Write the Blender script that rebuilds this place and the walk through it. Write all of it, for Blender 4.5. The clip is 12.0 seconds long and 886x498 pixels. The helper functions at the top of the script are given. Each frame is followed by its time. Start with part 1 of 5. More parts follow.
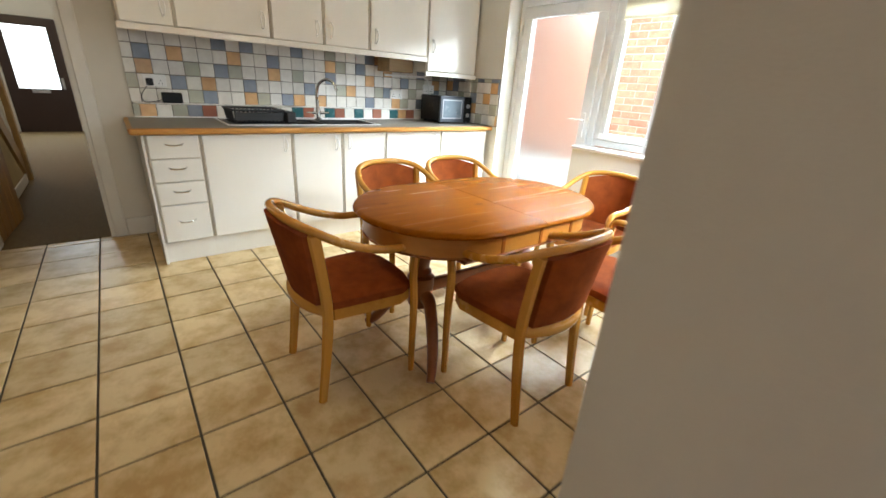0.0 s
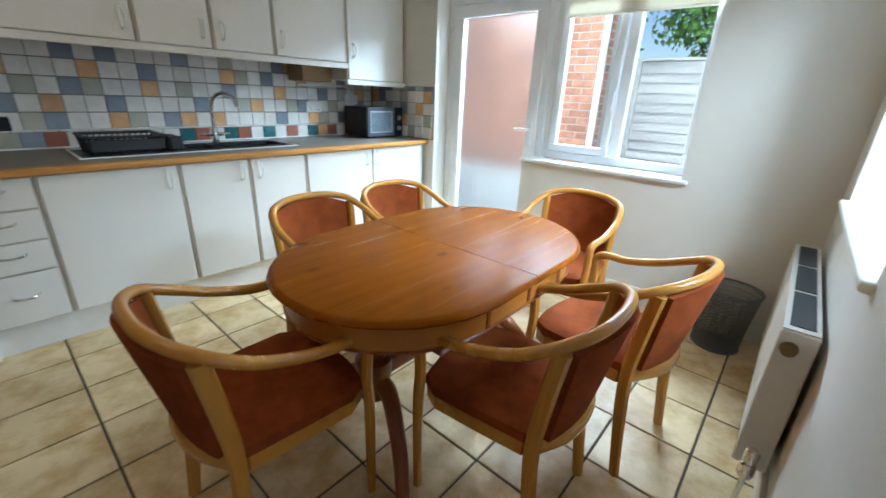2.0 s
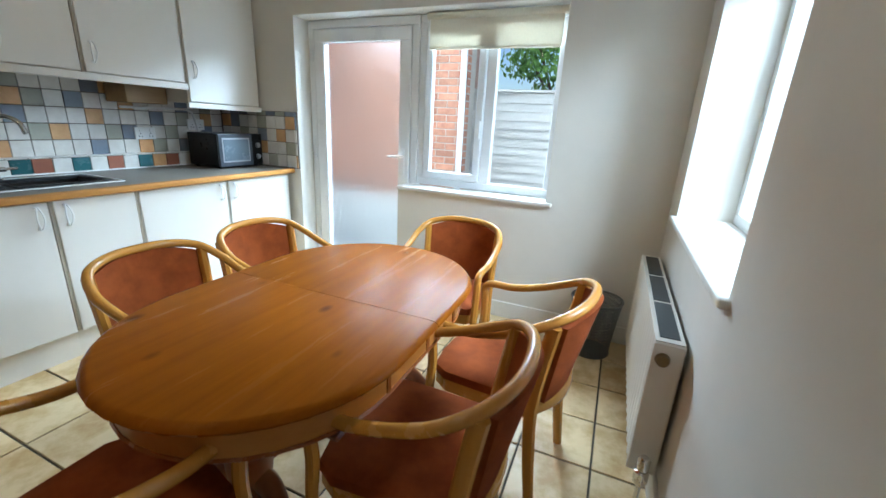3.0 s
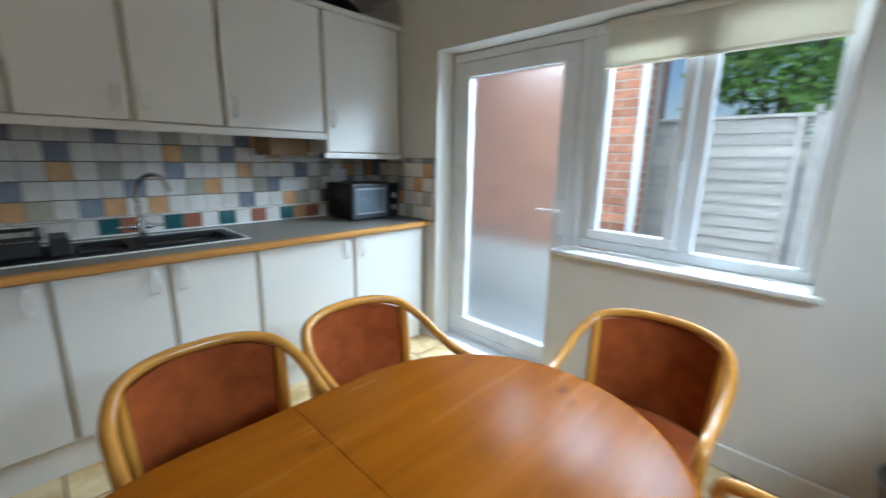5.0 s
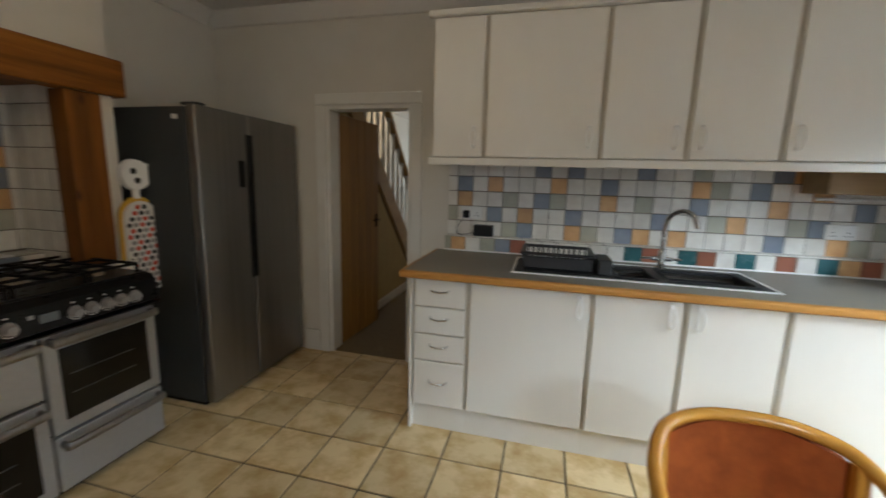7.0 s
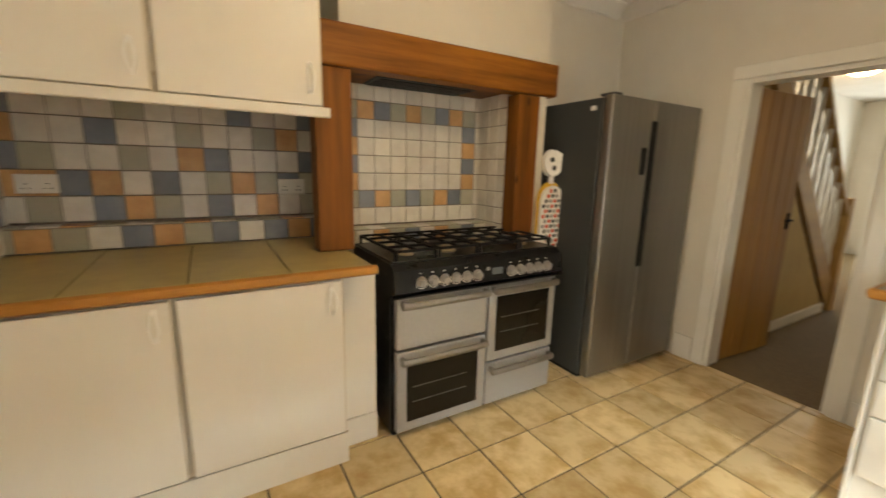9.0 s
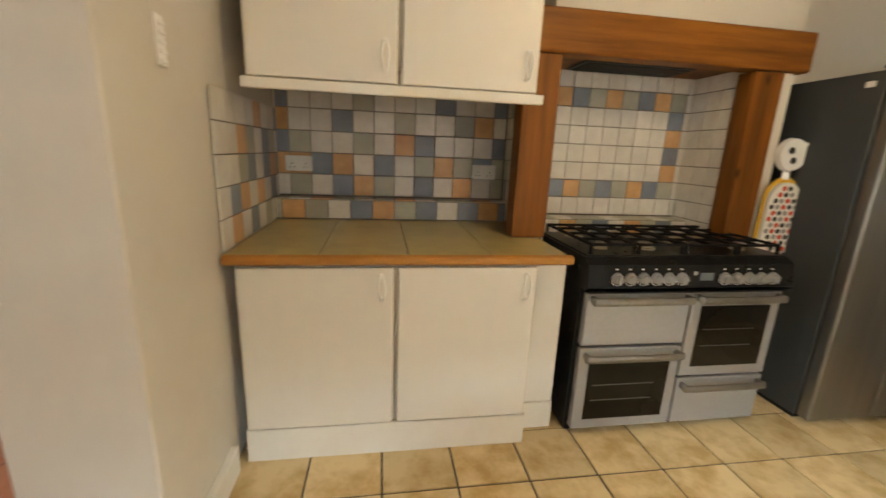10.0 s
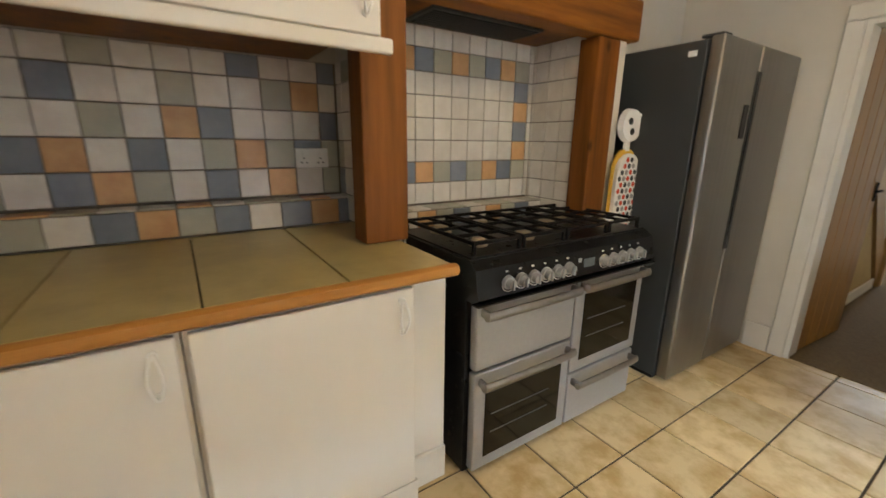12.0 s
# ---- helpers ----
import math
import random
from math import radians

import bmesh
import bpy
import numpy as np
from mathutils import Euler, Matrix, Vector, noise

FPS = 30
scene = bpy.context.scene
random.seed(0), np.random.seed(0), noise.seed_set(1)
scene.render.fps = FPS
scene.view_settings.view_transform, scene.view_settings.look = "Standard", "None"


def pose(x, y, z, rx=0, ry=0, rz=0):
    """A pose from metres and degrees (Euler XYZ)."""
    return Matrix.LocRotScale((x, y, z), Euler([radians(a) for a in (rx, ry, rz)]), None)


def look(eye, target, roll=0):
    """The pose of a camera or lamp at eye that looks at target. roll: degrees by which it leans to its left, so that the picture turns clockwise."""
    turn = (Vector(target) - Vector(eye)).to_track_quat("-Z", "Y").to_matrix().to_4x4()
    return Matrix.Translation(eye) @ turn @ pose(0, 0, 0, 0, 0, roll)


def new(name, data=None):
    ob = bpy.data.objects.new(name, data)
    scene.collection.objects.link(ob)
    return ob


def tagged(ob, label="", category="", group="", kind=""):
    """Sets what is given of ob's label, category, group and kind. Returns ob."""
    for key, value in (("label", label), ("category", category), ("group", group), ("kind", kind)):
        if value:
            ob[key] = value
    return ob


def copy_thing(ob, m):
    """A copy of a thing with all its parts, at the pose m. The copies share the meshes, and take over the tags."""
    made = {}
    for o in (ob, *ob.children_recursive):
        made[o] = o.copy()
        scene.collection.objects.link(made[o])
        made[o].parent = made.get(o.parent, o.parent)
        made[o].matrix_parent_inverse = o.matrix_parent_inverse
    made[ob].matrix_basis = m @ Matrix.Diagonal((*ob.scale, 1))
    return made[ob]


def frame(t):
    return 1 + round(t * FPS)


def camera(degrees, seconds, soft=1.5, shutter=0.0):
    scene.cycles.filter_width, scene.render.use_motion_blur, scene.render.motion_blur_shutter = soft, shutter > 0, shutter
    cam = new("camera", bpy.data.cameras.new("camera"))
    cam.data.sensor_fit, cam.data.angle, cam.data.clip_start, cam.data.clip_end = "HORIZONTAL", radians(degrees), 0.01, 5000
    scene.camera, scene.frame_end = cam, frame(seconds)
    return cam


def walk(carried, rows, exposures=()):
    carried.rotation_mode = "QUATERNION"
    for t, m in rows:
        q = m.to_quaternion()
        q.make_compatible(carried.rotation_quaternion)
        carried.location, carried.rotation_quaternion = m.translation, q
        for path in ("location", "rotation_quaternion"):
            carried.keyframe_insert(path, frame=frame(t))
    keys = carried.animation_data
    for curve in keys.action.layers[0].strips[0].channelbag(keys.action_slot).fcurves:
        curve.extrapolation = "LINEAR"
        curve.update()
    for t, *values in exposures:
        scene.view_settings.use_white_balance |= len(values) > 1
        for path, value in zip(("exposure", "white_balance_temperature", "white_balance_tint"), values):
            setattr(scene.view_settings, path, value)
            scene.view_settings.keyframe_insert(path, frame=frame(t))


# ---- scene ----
cam = camera(95.6, 12.0, shutter=0.4)
PATH = [
    (0, (-0.112, -3.114, 1.266), (1.057, -1.676, 0.515), 4.0),
    (0.5, (-0.071, -2.879, 1.288), (1.142, -1.475, 0.541), 2.5),
    (1, (-0.008, -2.755, 1.281), (1.242, -1.382, 0.538), 1.7),
    (1.5, (0.105, -2.682, 1.283), (1.417, -1.354, 0.565), 3.2),
    (2, (0.163, -2.643, 1.29), (1.58, -1.425, 0.578), 2.4),
    (2.5, (0.201, -2.607, 1.286), (1.881, -1.71, 0.676), 3.4),
    (2.7, (0.226, -2.584, 1.305), (1.989, -1.851, 0.711), 3.1),
    (4.5, (0.712, -2.175, 1.349), (2.439, -1.273, 0.898), 2.3),
    (5, (0.903, -2.14, 1.357), (2.305, -0.782, 0.918), 1.0),
    (5.5, (0.918, -1.999, 1.317), (1.703, -0.214, 0.875), 2.9),
    (6, (0.821, -1.953, 1.341), (1.186, -0.033, 0.914), 2.5),
    (6.5, (0.752, -1.954, 1.368), (0.678, 0.015, 1.023), 2.5),
    (7, (0.658, -1.96, 1.38), (0.173, -0.05, 1.04), 1.6),
    (7.2, (0.612, -1.958, 1.371), (-0.05, -0.1, 1.043), 1.6),
    (8.8, (0.375, -2.121, 1.356), (-1.207, -0.969, 0.945), 1.1),
    (9, (0.378, -2.137, 1.314), (-1.313, -1.143, 0.919), 1.3),
    (9.5, (0.332, -2.252, 1.299), (-1.516, -1.604, 0.893), 1.9),
    (10, (0.325, -2.33, 1.304), (-1.594, -2.023, 0.832), 2.4),
    (10.5, (0.327, -2.414, 1.286), (-1.602, -2.292, 0.77), 2.8),
    (11, (0.262, -2.411, 1.278), (-1.651, -2.158, 0.752), 1.8),
    (11.5, (0.013, -2.316, 1.301), (-1.776, -1.54, 0.859), 0.8),
    (12, (-0.221, -2.228, 1.268), (-1.838, -1.17, 0.752), 0.7),
]
EXPOSURES = [(0, 0.47, 6600, 9), (0.5, 0.1, 5650, 5), (1.0, -0.12, 5500, 4), (2.0, -0.17, 5500, 4), (2.7, -0.24, 5500, 4), (4.5, -0.52, 5500, 5), (5.2, -0.87, 5700, 7), (5.6, -1.03, 5900, 9), (6.0, -1.0, 6000, 10), (6.5, -0.86, 6150, 10), (7, -0.4, 6300, 10), (8.0, 0.4, 7200, 10), (8.8, 0.97, 7800, 10), (9.5, 1.02, 7700, 10), (10.5, 1.05, 6700, 10), (12, 1.03, 6400, 10)]
walk(cam, [(t, look(eye, target, roll)) for t, eye, target, roll in PATH], EXPOSURES)

# ---- light ----
world = bpy.data.worlds.new("sky")
scene.world = world
world.use_nodes = True
wn = world.node_tree.nodes
sky = wn.new("ShaderNodeTexSky")
sky.sky_type, sky.sun_disc = "NISHITA", False
sky.sun_elevation, sky.sun_rotation = radians(58), radians(260)
wn["Background"].inputs["Strength"].default_value = 0.15
world.node_tree.links.new(sky.outputs[0], wn["Background"].inputs["Color"])


def lamp(name, kind, energy, m, colour, sx=0.1, sy=0.1):
    data = bpy.data.lights.new(name, kind)
    data.energy, data.color = energy, colour
    if kind == "AREA":
        data.shape, data.size, data.size_y = "RECTANGLE", sx, sy
    ob = new(name, data)
    ob.matrix_world = m
    return ob


sun = lamp("sun", "SUN", 1.5, pose(0, 0, 6, 32, 0, -80), (1, 0.96, 0.9))
sun.data.angle = radians(15)
DAY = (0.75, 0.89, 1.0)
lamp("daylight_east_window", "AREA", 230, look((4.2, -1.63, 2.42), (0.2, -1.5, 1.0)), DAY, 1.3, 0.5)
lamp("daylight_door", "AREA", 150, look((4.2, -0.5, 2.5), (0.2, -0.6, 0.9)), DAY, 0.9, 0.5)
lamp("daylight_south_window", "AREA", 150, look((1.95, -4.1, 2.4), (2.75, -1.4, 1.0)), DAY, 1.1, 0.5)
# fill through an unseen window, assumed from the bright back room wall
lamp("daylight_unseen_back_window", "AREA", 20, look((0.0, -6.38, 1.5), (0.0, 0, 1.2)), (0.80, 0.91, 1.0), 1.7, 1.25)
lamp("daylight_front_door", "AREA", 28, look((-1.08, 7.3, 1.3), (-1.08, 0, 0.8)), DAY, 0.5, 0.9)
lamp("hall_bulb", "POINT", 10, pose(-1.45, 4.45, 2.33), (1, 0.72, 0.4)).data.shadow_soft_size = 0.08
# warm fill bulb for an assumed ceiling fitting, never in view
lamp("kitchen_assumed_bulb", "POINT", 3.5, pose(-0.1, -1.3, 2.36), (1, 0.74, 0.44)).data.shadow_soft_size = 0.12


# ---- materials ----
def mat(name, colour, rough=0.6, metal=0.0, second=None, scale=8.0, bump=0.0, fine=120.0, spread=0.0, stretch=(1, 1, 1), mixpos=(0.35, 0.65), gloss=0.0, sheen=0.0, spec=0.5):
    m = bpy.data.materials.new(name)
    m.use_nodes = True
    n, l = m.node_tree.nodes, m.node_tree.links
    b = n["Principled BSDF"]
    b.inputs["Roughness"].default_value, b.inputs["Metallic"].default_value = rough, metal
    b.inputs["Coat Weight"].default_value, b.inputs["Sheen Weight"].default_value = gloss, sheen
    b.inputs["Coat Roughness"].default_value = 0.12
    b.inputs["Specular IOR Level"].default_value = spec
    tc = n.new("ShaderNodeTexCoord")
    mp = n.new("ShaderNodeMapping")
    mp.inputs["Scale"].default_value = stretch
    l.new(tc.outputs["Object"], mp.inputs[0])
    vec = mp.outputs[0]
    info = n.new("ShaderNodeObjectInfo")
    if spread > 0:
        off = n.new("ShaderNodeVectorMath")
        off.operation = "MULTIPLY_ADD"
        com = n.new("ShaderNodeCombineXYZ")
        for k in range(3):
            l.new(info.outputs["Random"], com.inputs[k])
        l.new(com.outputs[0], off.inputs[0])
        off.inputs[1].default_value = (37, 53, 71)
        l.new(vec, off.inputs[2])
        vec = off.outputs[0]
    nz = n.new("ShaderNodeTexNoise")
    nz.inputs["Scale"].default_value, nz.inputs["Detail"].default_value, nz.inputs["Roughness"].default_value = scale, 7, 0.62
    l.new(vec, nz.inputs["Vector"])
    ramp = n.new("ShaderNodeValToRGB")
    ramp.color_ramp.elements[0].position, ramp.color_ramp.elements[1].position = mixpos
    two = second or tuple(c * 0.93 for c in colour)
    ramp.color_ramp.elements[0].color, ramp.color_ramp.elements[1].color = (*two, 1), (*colour, 1)
    l.new(nz.outputs["Fac"], ramp.inputs[0])
    col = ramp.outputs[0]
    if spread > 0:
        hs = n.new("ShaderNodeHueSaturation")
        mr = n.new("ShaderNodeMapRange")
        mr.inputs["To Min"].default_value, mr.inputs["To Max"].default_value = 1 - spread, 1 + spread
        l.new(info.outputs["Random"], mr.inputs["Value"])
        l.new(mr.outputs[0], hs.inputs["Value"])
        l.new(col, hs.inputs["Color"])
        col = hs.outputs[0]
    l.new(col, b.inputs["Base Color"])
    rr = n.new("ShaderNodeMapRange")
    rr.inputs["To Min"].default_value, rr.inputs["To Max"].default_value = max(rough - 0.07, 0.02), min(rough + 0.1, 1)
    l.new(nz.outputs["Fac"], rr.inputs["Value"])
    l.new(rr.outputs[0], b.inputs["Roughness"])
    if bump > 0:
        f = n.new("ShaderNodeTexNoise")
        f.inputs["Scale"].default_value, f.inputs["Detail"].default_value = fine, 4
        l.new(vec, f.inputs["Vector"])
        bp = n.new("ShaderNodeBump")
        bp.inputs["Strength"].default_value, bp.inputs["Distance"].default_value = bump, 0.004
        l.new(f.outputs["Fac"], bp.inputs["Height"])
        l.new(bp.outputs[0], b.inputs["Normal"])
    return m


def wood(name, dark, light, rough, grain=14.0, along=0, gloss=0.0, knots=False, spec=0.5):
    st = [1.0, 1.0, 1.0]
    st[along] = 0.07
    m = mat(name, light, rough, second=dark, scale=grain, bump=0.08, fine=grain * 5, stretch=tuple(st), gloss=gloss, spread=0.05, spec=spec)
    if knots:
        n, l = m.node_tree.nodes, m.node_tree.links
        b = n["Principled BSDF"]
        old = b.inputs["Base Color"].links[0].from_socket
        tc = n.new("ShaderNodeTexCoord")
        mp = n.new("ShaderNodeMapping")
        sq = [1.0, 1.0, 0.3]
        sq[along] = 0.55
        mp.inputs["Scale"].default_value = sq
        l.new(tc.outputs["Object"], mp.inputs[0])
        v = n.new("ShaderNodeTexVoronoi")
        v.inputs["Scale"].default_value = 7
        l.new(mp.outputs[0], v.inputs["Vector"])
        r = n.new("ShaderNodeValToRGB")
        r.color_ramp.elements[0].position, r.color_ramp.elements[1].position = 0.045, 0.14
        r.color_ramp.elements[0].color, r.color_ramp.elements[1].color = (0.25, 0.2, 0.18, 1), (1, 1, 1, 1)
        l.new(v.outputs["Distance"], r.inputs[0])
        mx = n.new("ShaderNodeMix")
        mx.data_type, mx.blend_type = "RGBA", "MULTIPLY"
        mx.inputs[0].default_value = 0.8
        l.new(old, mx.inputs[6])
        l.new(r.outputs[0], mx.inputs[7])
        l.new(mx.outputs[2], b.inputs["Base Color"])
    return m


def glass(name, rough=0.0, colour=(1, 1, 1)):
    m = bpy.data.materials.new(name)
    m.use_nodes = True
    b = m.node_tree.nodes["Principled BSDF"]
    b.inputs["Transmission Weight"].default_value, b.inputs["Roughness"].default_value = 1, rough
    b.inputs["Base Color"].default_value, b.inputs["IOR"].default_value = (*colour, 1), 1.08 if rough == 0 else 1.3
    return m


def glow(name, colour, strength):
    m = bpy.data.materials.new(name)
    m.use_nodes = True
    b = m.node_tree.nodes["Principled BSDF"]
    b.inputs["Base Color"].default_value = (*colour, 1)
    b.inputs["Emission Color"].default_value, b.inputs["Emission Strength"].default_value = (*colour, 1), strength
    return m


PAINT = mat("wall_paint", (0.70, 0.66, 0.59), 0.85, second=(0.66, 0.62, 0.55), scale=2.5, bump=0.15, fine=180)
WHITE = mat("white_gloss_paint", (0.78, 0.76, 0.71), 0.35, second=(0.72, 0.69, 0.63), scale=3)
CEIL = mat("ceiling_paint", (0.75, 0.72, 0.67), 0.9, scale=3, bump=0.1)
UPVC = mat("white_upvc", (0.82, 0.83, 0.84), 0.28, scale=4)
DOORW = mat("cream_laminate", (0.76, 0.73, 0.67), 0.42, second=(0.75, 0.72, 0.66), scale=18, bump=0.04, fine=200, stretch=(1, 1, 0.5))
STRIP = mat("unit_edge_strip", (0.66, 0.60, 0.50), 0.5)
FLOORT = mat("stone_floor_tile", (0.68, 0.525, 0.295), 0.42, second=(0.475, 0.31, 0.125), scale=6.5, bump=0.2, fine=40, spread=0.13, mixpos=(0.36, 0.58), spec=0.38)
GROUT = mat("dark_grout", (0.085, 0.07, 0.05), 0.9, scale=30, bump=0.3)
QUARRY = mat("terracotta_tile", (0.64, 0.28, 0.15), 0.42, second=(0.54, 0.22, 0.115), scale=6, bump=0.15, spread=0.1)
QGROUT = mat("terracotta_grout", (0.34, 0.19, 0.13), 0.9)
TW = mat("tile_white", (0.81, 0.78, 0.72), 0.3, second=(0.69, 0.65, 0.59), scale=9, bump=0.1, fine=30, spread=0.07)
TB = mat("tile_blue", (0.245, 0.28, 0.335), 0.3, second=(0.19, 0.22, 0.275), scale=9, bump=0.1, fine=30, spread=0.15)
TO = mat("tile_peach", (0.72, 0.43, 0.20), 0.3, second=(0.58, 0.31, 0.13), scale=9, bump=0.1, fine=30, spread=0.1)
TG = mat("tile_sage", (0.47, 0.46, 0.365), 0.3, second=(0.40, 0.39, 0.31), scale=9, bump=0.1, fine=30, spread=0.12)
TT = mat("tile_teal", (0.03, 0.12, 0.13), 0.25, scale=9, spread=0.1)
TR = mat("tile_rust", (0.33, 0.11, 0.06), 0.3, scale=9, spread=0.15)
TGROUT = mat("wall_tile_grout", (0.21, 0.18, 0.145), 0.9, scale=40)
SLAB = mat("worktop_stone_tile", (0.46, 0.375, 0.165), 0.3, second=(0.34, 0.265, 0.105), scale=6, bump=0.03, fine=50)
GREYTOP = mat("grey_laminate_worktop", (0.225, 0.205, 0.175), 0.42, second=(0.165, 0.15, 0.125), scale=90, bump=0.05, spec=0.35)
EDGE = wood("oak_worktop_edge", (0.36, 0.15, 0.03), (0.50, 0.24, 0.055), 0.4, 16, 0, 0.0, False, 0.3)
EDGEY = wood("oak_edge", (0.36, 0.15, 0.03), (0.50, 0.24, 0.055), 0.4, 16, 1, 0.0, False, 0.3)
BEAM = wood("stained_beam", (0.15, 0.045, 0.005), (0.40, 0.15, 0.019), 0.5, 10, 1, 0.0, True, 0.25)
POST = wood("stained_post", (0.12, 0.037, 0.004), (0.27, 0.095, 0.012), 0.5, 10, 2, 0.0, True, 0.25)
TABLEW = wood("pine_tabletop", (0.235, 0.062, 0.0022), (0.285, 0.083, 0.003), 0.24, 22, 0, 0.0, True, 0.06)
TABLED = wood("table_moulding", (0.25, 0.07, 0.012), (0.34, 0.105, 0.02), 0.25, 9, 0, 0.4)
TABLEL = wood("table_leg_wood", (0.18, 0.045, 0.01), (0.27, 0.08, 0.016), 0.3, 9, 2, 0.3)
APRONW = wood("table_rail_wood", (0.42, 0.15, 0.02), (0.52, 0.21, 0.035), 0.3, 9, 0, 0.3)
BEECH = wood("lacquered_beech", (0.47, 0.20, 0.026), (0.58, 0.275, 0.042), 0.24, 12, 2, 0.4)
BEECHB = wood("bent_beech", (0.47, 0.20, 0.028), (0.57, 0.27, 0.042), 0.24, 12, 0, 0.4)
VELVET = mat("terracotta_velvet", (0.275, 0.064, 0.015), 0.9, second=(0.20, 0.043, 0.010), scale=14, bump=0.35, fine=500, spec=0.08)
STEEL = mat("brushed_steel", (0.28, 0.27, 0.255), 0.36, 0.9, second=(0.24, 0.23, 0.22), scale=40, stretch=(1, 1, 0.02), bump=0.03)
SILVER = mat("silver_enamel", (0.41, 0.415, 0.43), 0.4, 0.55, second=(0.38, 0.385, 0.40), scale=50)
CHROME = mat("chrome", (0.75, 0.75, 0.74), 0.12, 1.0)
GREYSIDE = mat("dark_grey_side", (0.052, 0.058, 0.062), 0.5, 0.2, scale=3)
BLACK = mat("black_enamel", (0.006, 0.006, 0.007), 0.28, second=(0.010, 0.010, 0.010), scale=20, spec=0.2)
IRON = mat("cast_iron", (0.010, 0.009, 0.009), 0.65, bump=0.3, fine=200, spec=0.12)
DARKGLASS = mat("dark_oven_glass", (0.012, 0.010, 0.007), 0.06, scale=3, spec=0.22)
BRASS = mat("burner_cap", (0.55, 0.46, 0.32), 0.4, 0.5)
PLASTIC = mat("white_plastic", (0.88, 0.87, 0.84), 0.35)
SINKB = mat("black_composite", (0.018, 0.018, 0.019), 0.45, bump=0.1)
RADW = mat("radiator_enamel", (0.72, 0.69, 0.63), 0.35, scale=3)
MESHG = mat("grey_wire", (0.16, 0.165, 0.17), 0.4, 0.7)
CARPET = mat("brown_carpet", (0.19, 0.125, 0.05), 0.98, second=(0.12, 0.075, 0.028), scale=60, bump=0.7, fine=300)
DOORWOOD = wood("varnished_door", (0.22, 0.095, 0.014), (0.34, 0.16, 0.028), 0.35, 8, 2, 0.2)
STAIRW = wood("varnished_stair", (0.34, 0.19, 0.055), (0.46, 0.28, 0.09), 0.4, 8, 1, 0.1)
DARKDOOR = mat("dark_front_door", (0.03, 0.015, 0.012), 0.35)
BLIND = mat("cream_blind_fabric", (0.78, 0.73, 0.62), 0.9, scale=60, bump=0.1)
_n, _l = BLIND.node_tree.nodes, BLIND.node_tree.links
_t, _m = _n.new("ShaderNodeBsdfTranslucent"), _n.new("ShaderNodeMixShader")
_t.inputs[0].default_value, _m.inputs[0].default_value = (0.7, 0.66, 0.56, 1), 0.3
_l.new(_n["Principled BSDF"].outputs[0], _m.inputs[1])
_l.new(_t.outputs[0], _m.inputs[2])
_l.new(_m.outputs[0], _n["Material Output"].inputs[0])
BRICK = mat("red_brick", (0.50, 0.24, 0.15), 0.9, second=(0.36, 0.15, 0.09), scale=14, bump=0.5, fine=90, spread=0.25)
MORTAR = mat("mortar", (0.45, 0.40, 0.34), 0.95, bump=0.3)
RENDER = mat("pale_far_brickwork", (0.58, 0.42, 0.35), 0.9, second=(0.46, 0.30, 0.24), scale=5, bump=0.3)
FENCEW = mat("weathered_fence", (0.66, 0.63, 0.58), 0.9, second=(0.52, 0.49, 0.45), scale=10, stretch=(1, 0.15, 1), bump=0.4, spread=0.12)
PAVE = mat("paving", (0.36, 0.355, 0.34), 0.9, second=(0.28, 0.275, 0.26), scale=5, bump=0.3)
LEAF = mat("leaf_green", (0.19, 0.34, 0.06), 0.5, second=(0.10, 0.21, 0.035), scale=6)
BARK = mat("bark", (0.12, 0.085, 0.06), 0.9, bump=0.5)
TVWOOD = wood("mahogany_veneer", (0.24, 0.075, 0.02), (0.36, 0.13, 0.04), 0.3, 8, 1, 0.3)
CLEAR = glass("clear_glass")
FROST = glass("frosted_glass", 0.3, (0.98, 0.99, 1.0))
RED = mat("red_print", (0.62, 0.06, 0.02), 0.8)
DARKP = mat("black_print", (0.03, 0.03, 0.03), 0.8)
GREYP = mat("grey_print", (0.3, 0.28, 0.27), 0.8)
FABW = mat("white_cotton", (0.78, 0.75, 0.70), 0.9, bump=0.2, fine=400)
YELLOW = mat("yellow_cotton", (0.70, 0.42, 0.05), 0.9, bump=0.2, fine=400)
BULB = glow("lit_opal_glass", (1.0, 0.8, 0.5), 9)
SCREEN = mat("microwave_window", (0.15, 0.185, 0.215), 0.25)


# ---- mesh tools ----
def bx(bm, x0, x1, y0, y1, z0, z1, bev=0.0, seg=1):
    r = bmesh.ops.create_cube(bm, size=1, matrix=Matrix.LocRotScale(((x0 + x1) / 2, (y0 + y1) / 2, (z0 + z1) / 2), None, (abs(x1 - x0), abs(y1 - y0), abs(z1 - z0))))
    if bev:
        es = list({e for v in r["verts"] for e in v.link_edges})
        bmesh.ops.bevel(bm, geom=es, offset=bev, segments=seg, affect="EDGES", profile=0.5)
    return bm


def box(x0, x1, y0, y1, z0, z1, bev=0.0, seg=1):
    return bx(bmesh.new(), x0, x1, y0, y1, z0, z1, bev, seg)


def smooth_path(pts, n=6):
    P = [Vector(p) for p in pts]
    P = [2 * P[0] - P[1]] + P + [2 * P[-1] - P[-2]]
    out = []
    for a, b, c, d in zip(P, P[1:], P[2:], P[3:]):
        for k in range(n):
            t = k / n
            out.append(0.5 * ((2 * b) + (c - a) * t + (2 * a - 5 * b + 4 * c - d) * t * t + (3 * b - a - 3 * c + d) * t ** 3))
    return out + [P[-2]]


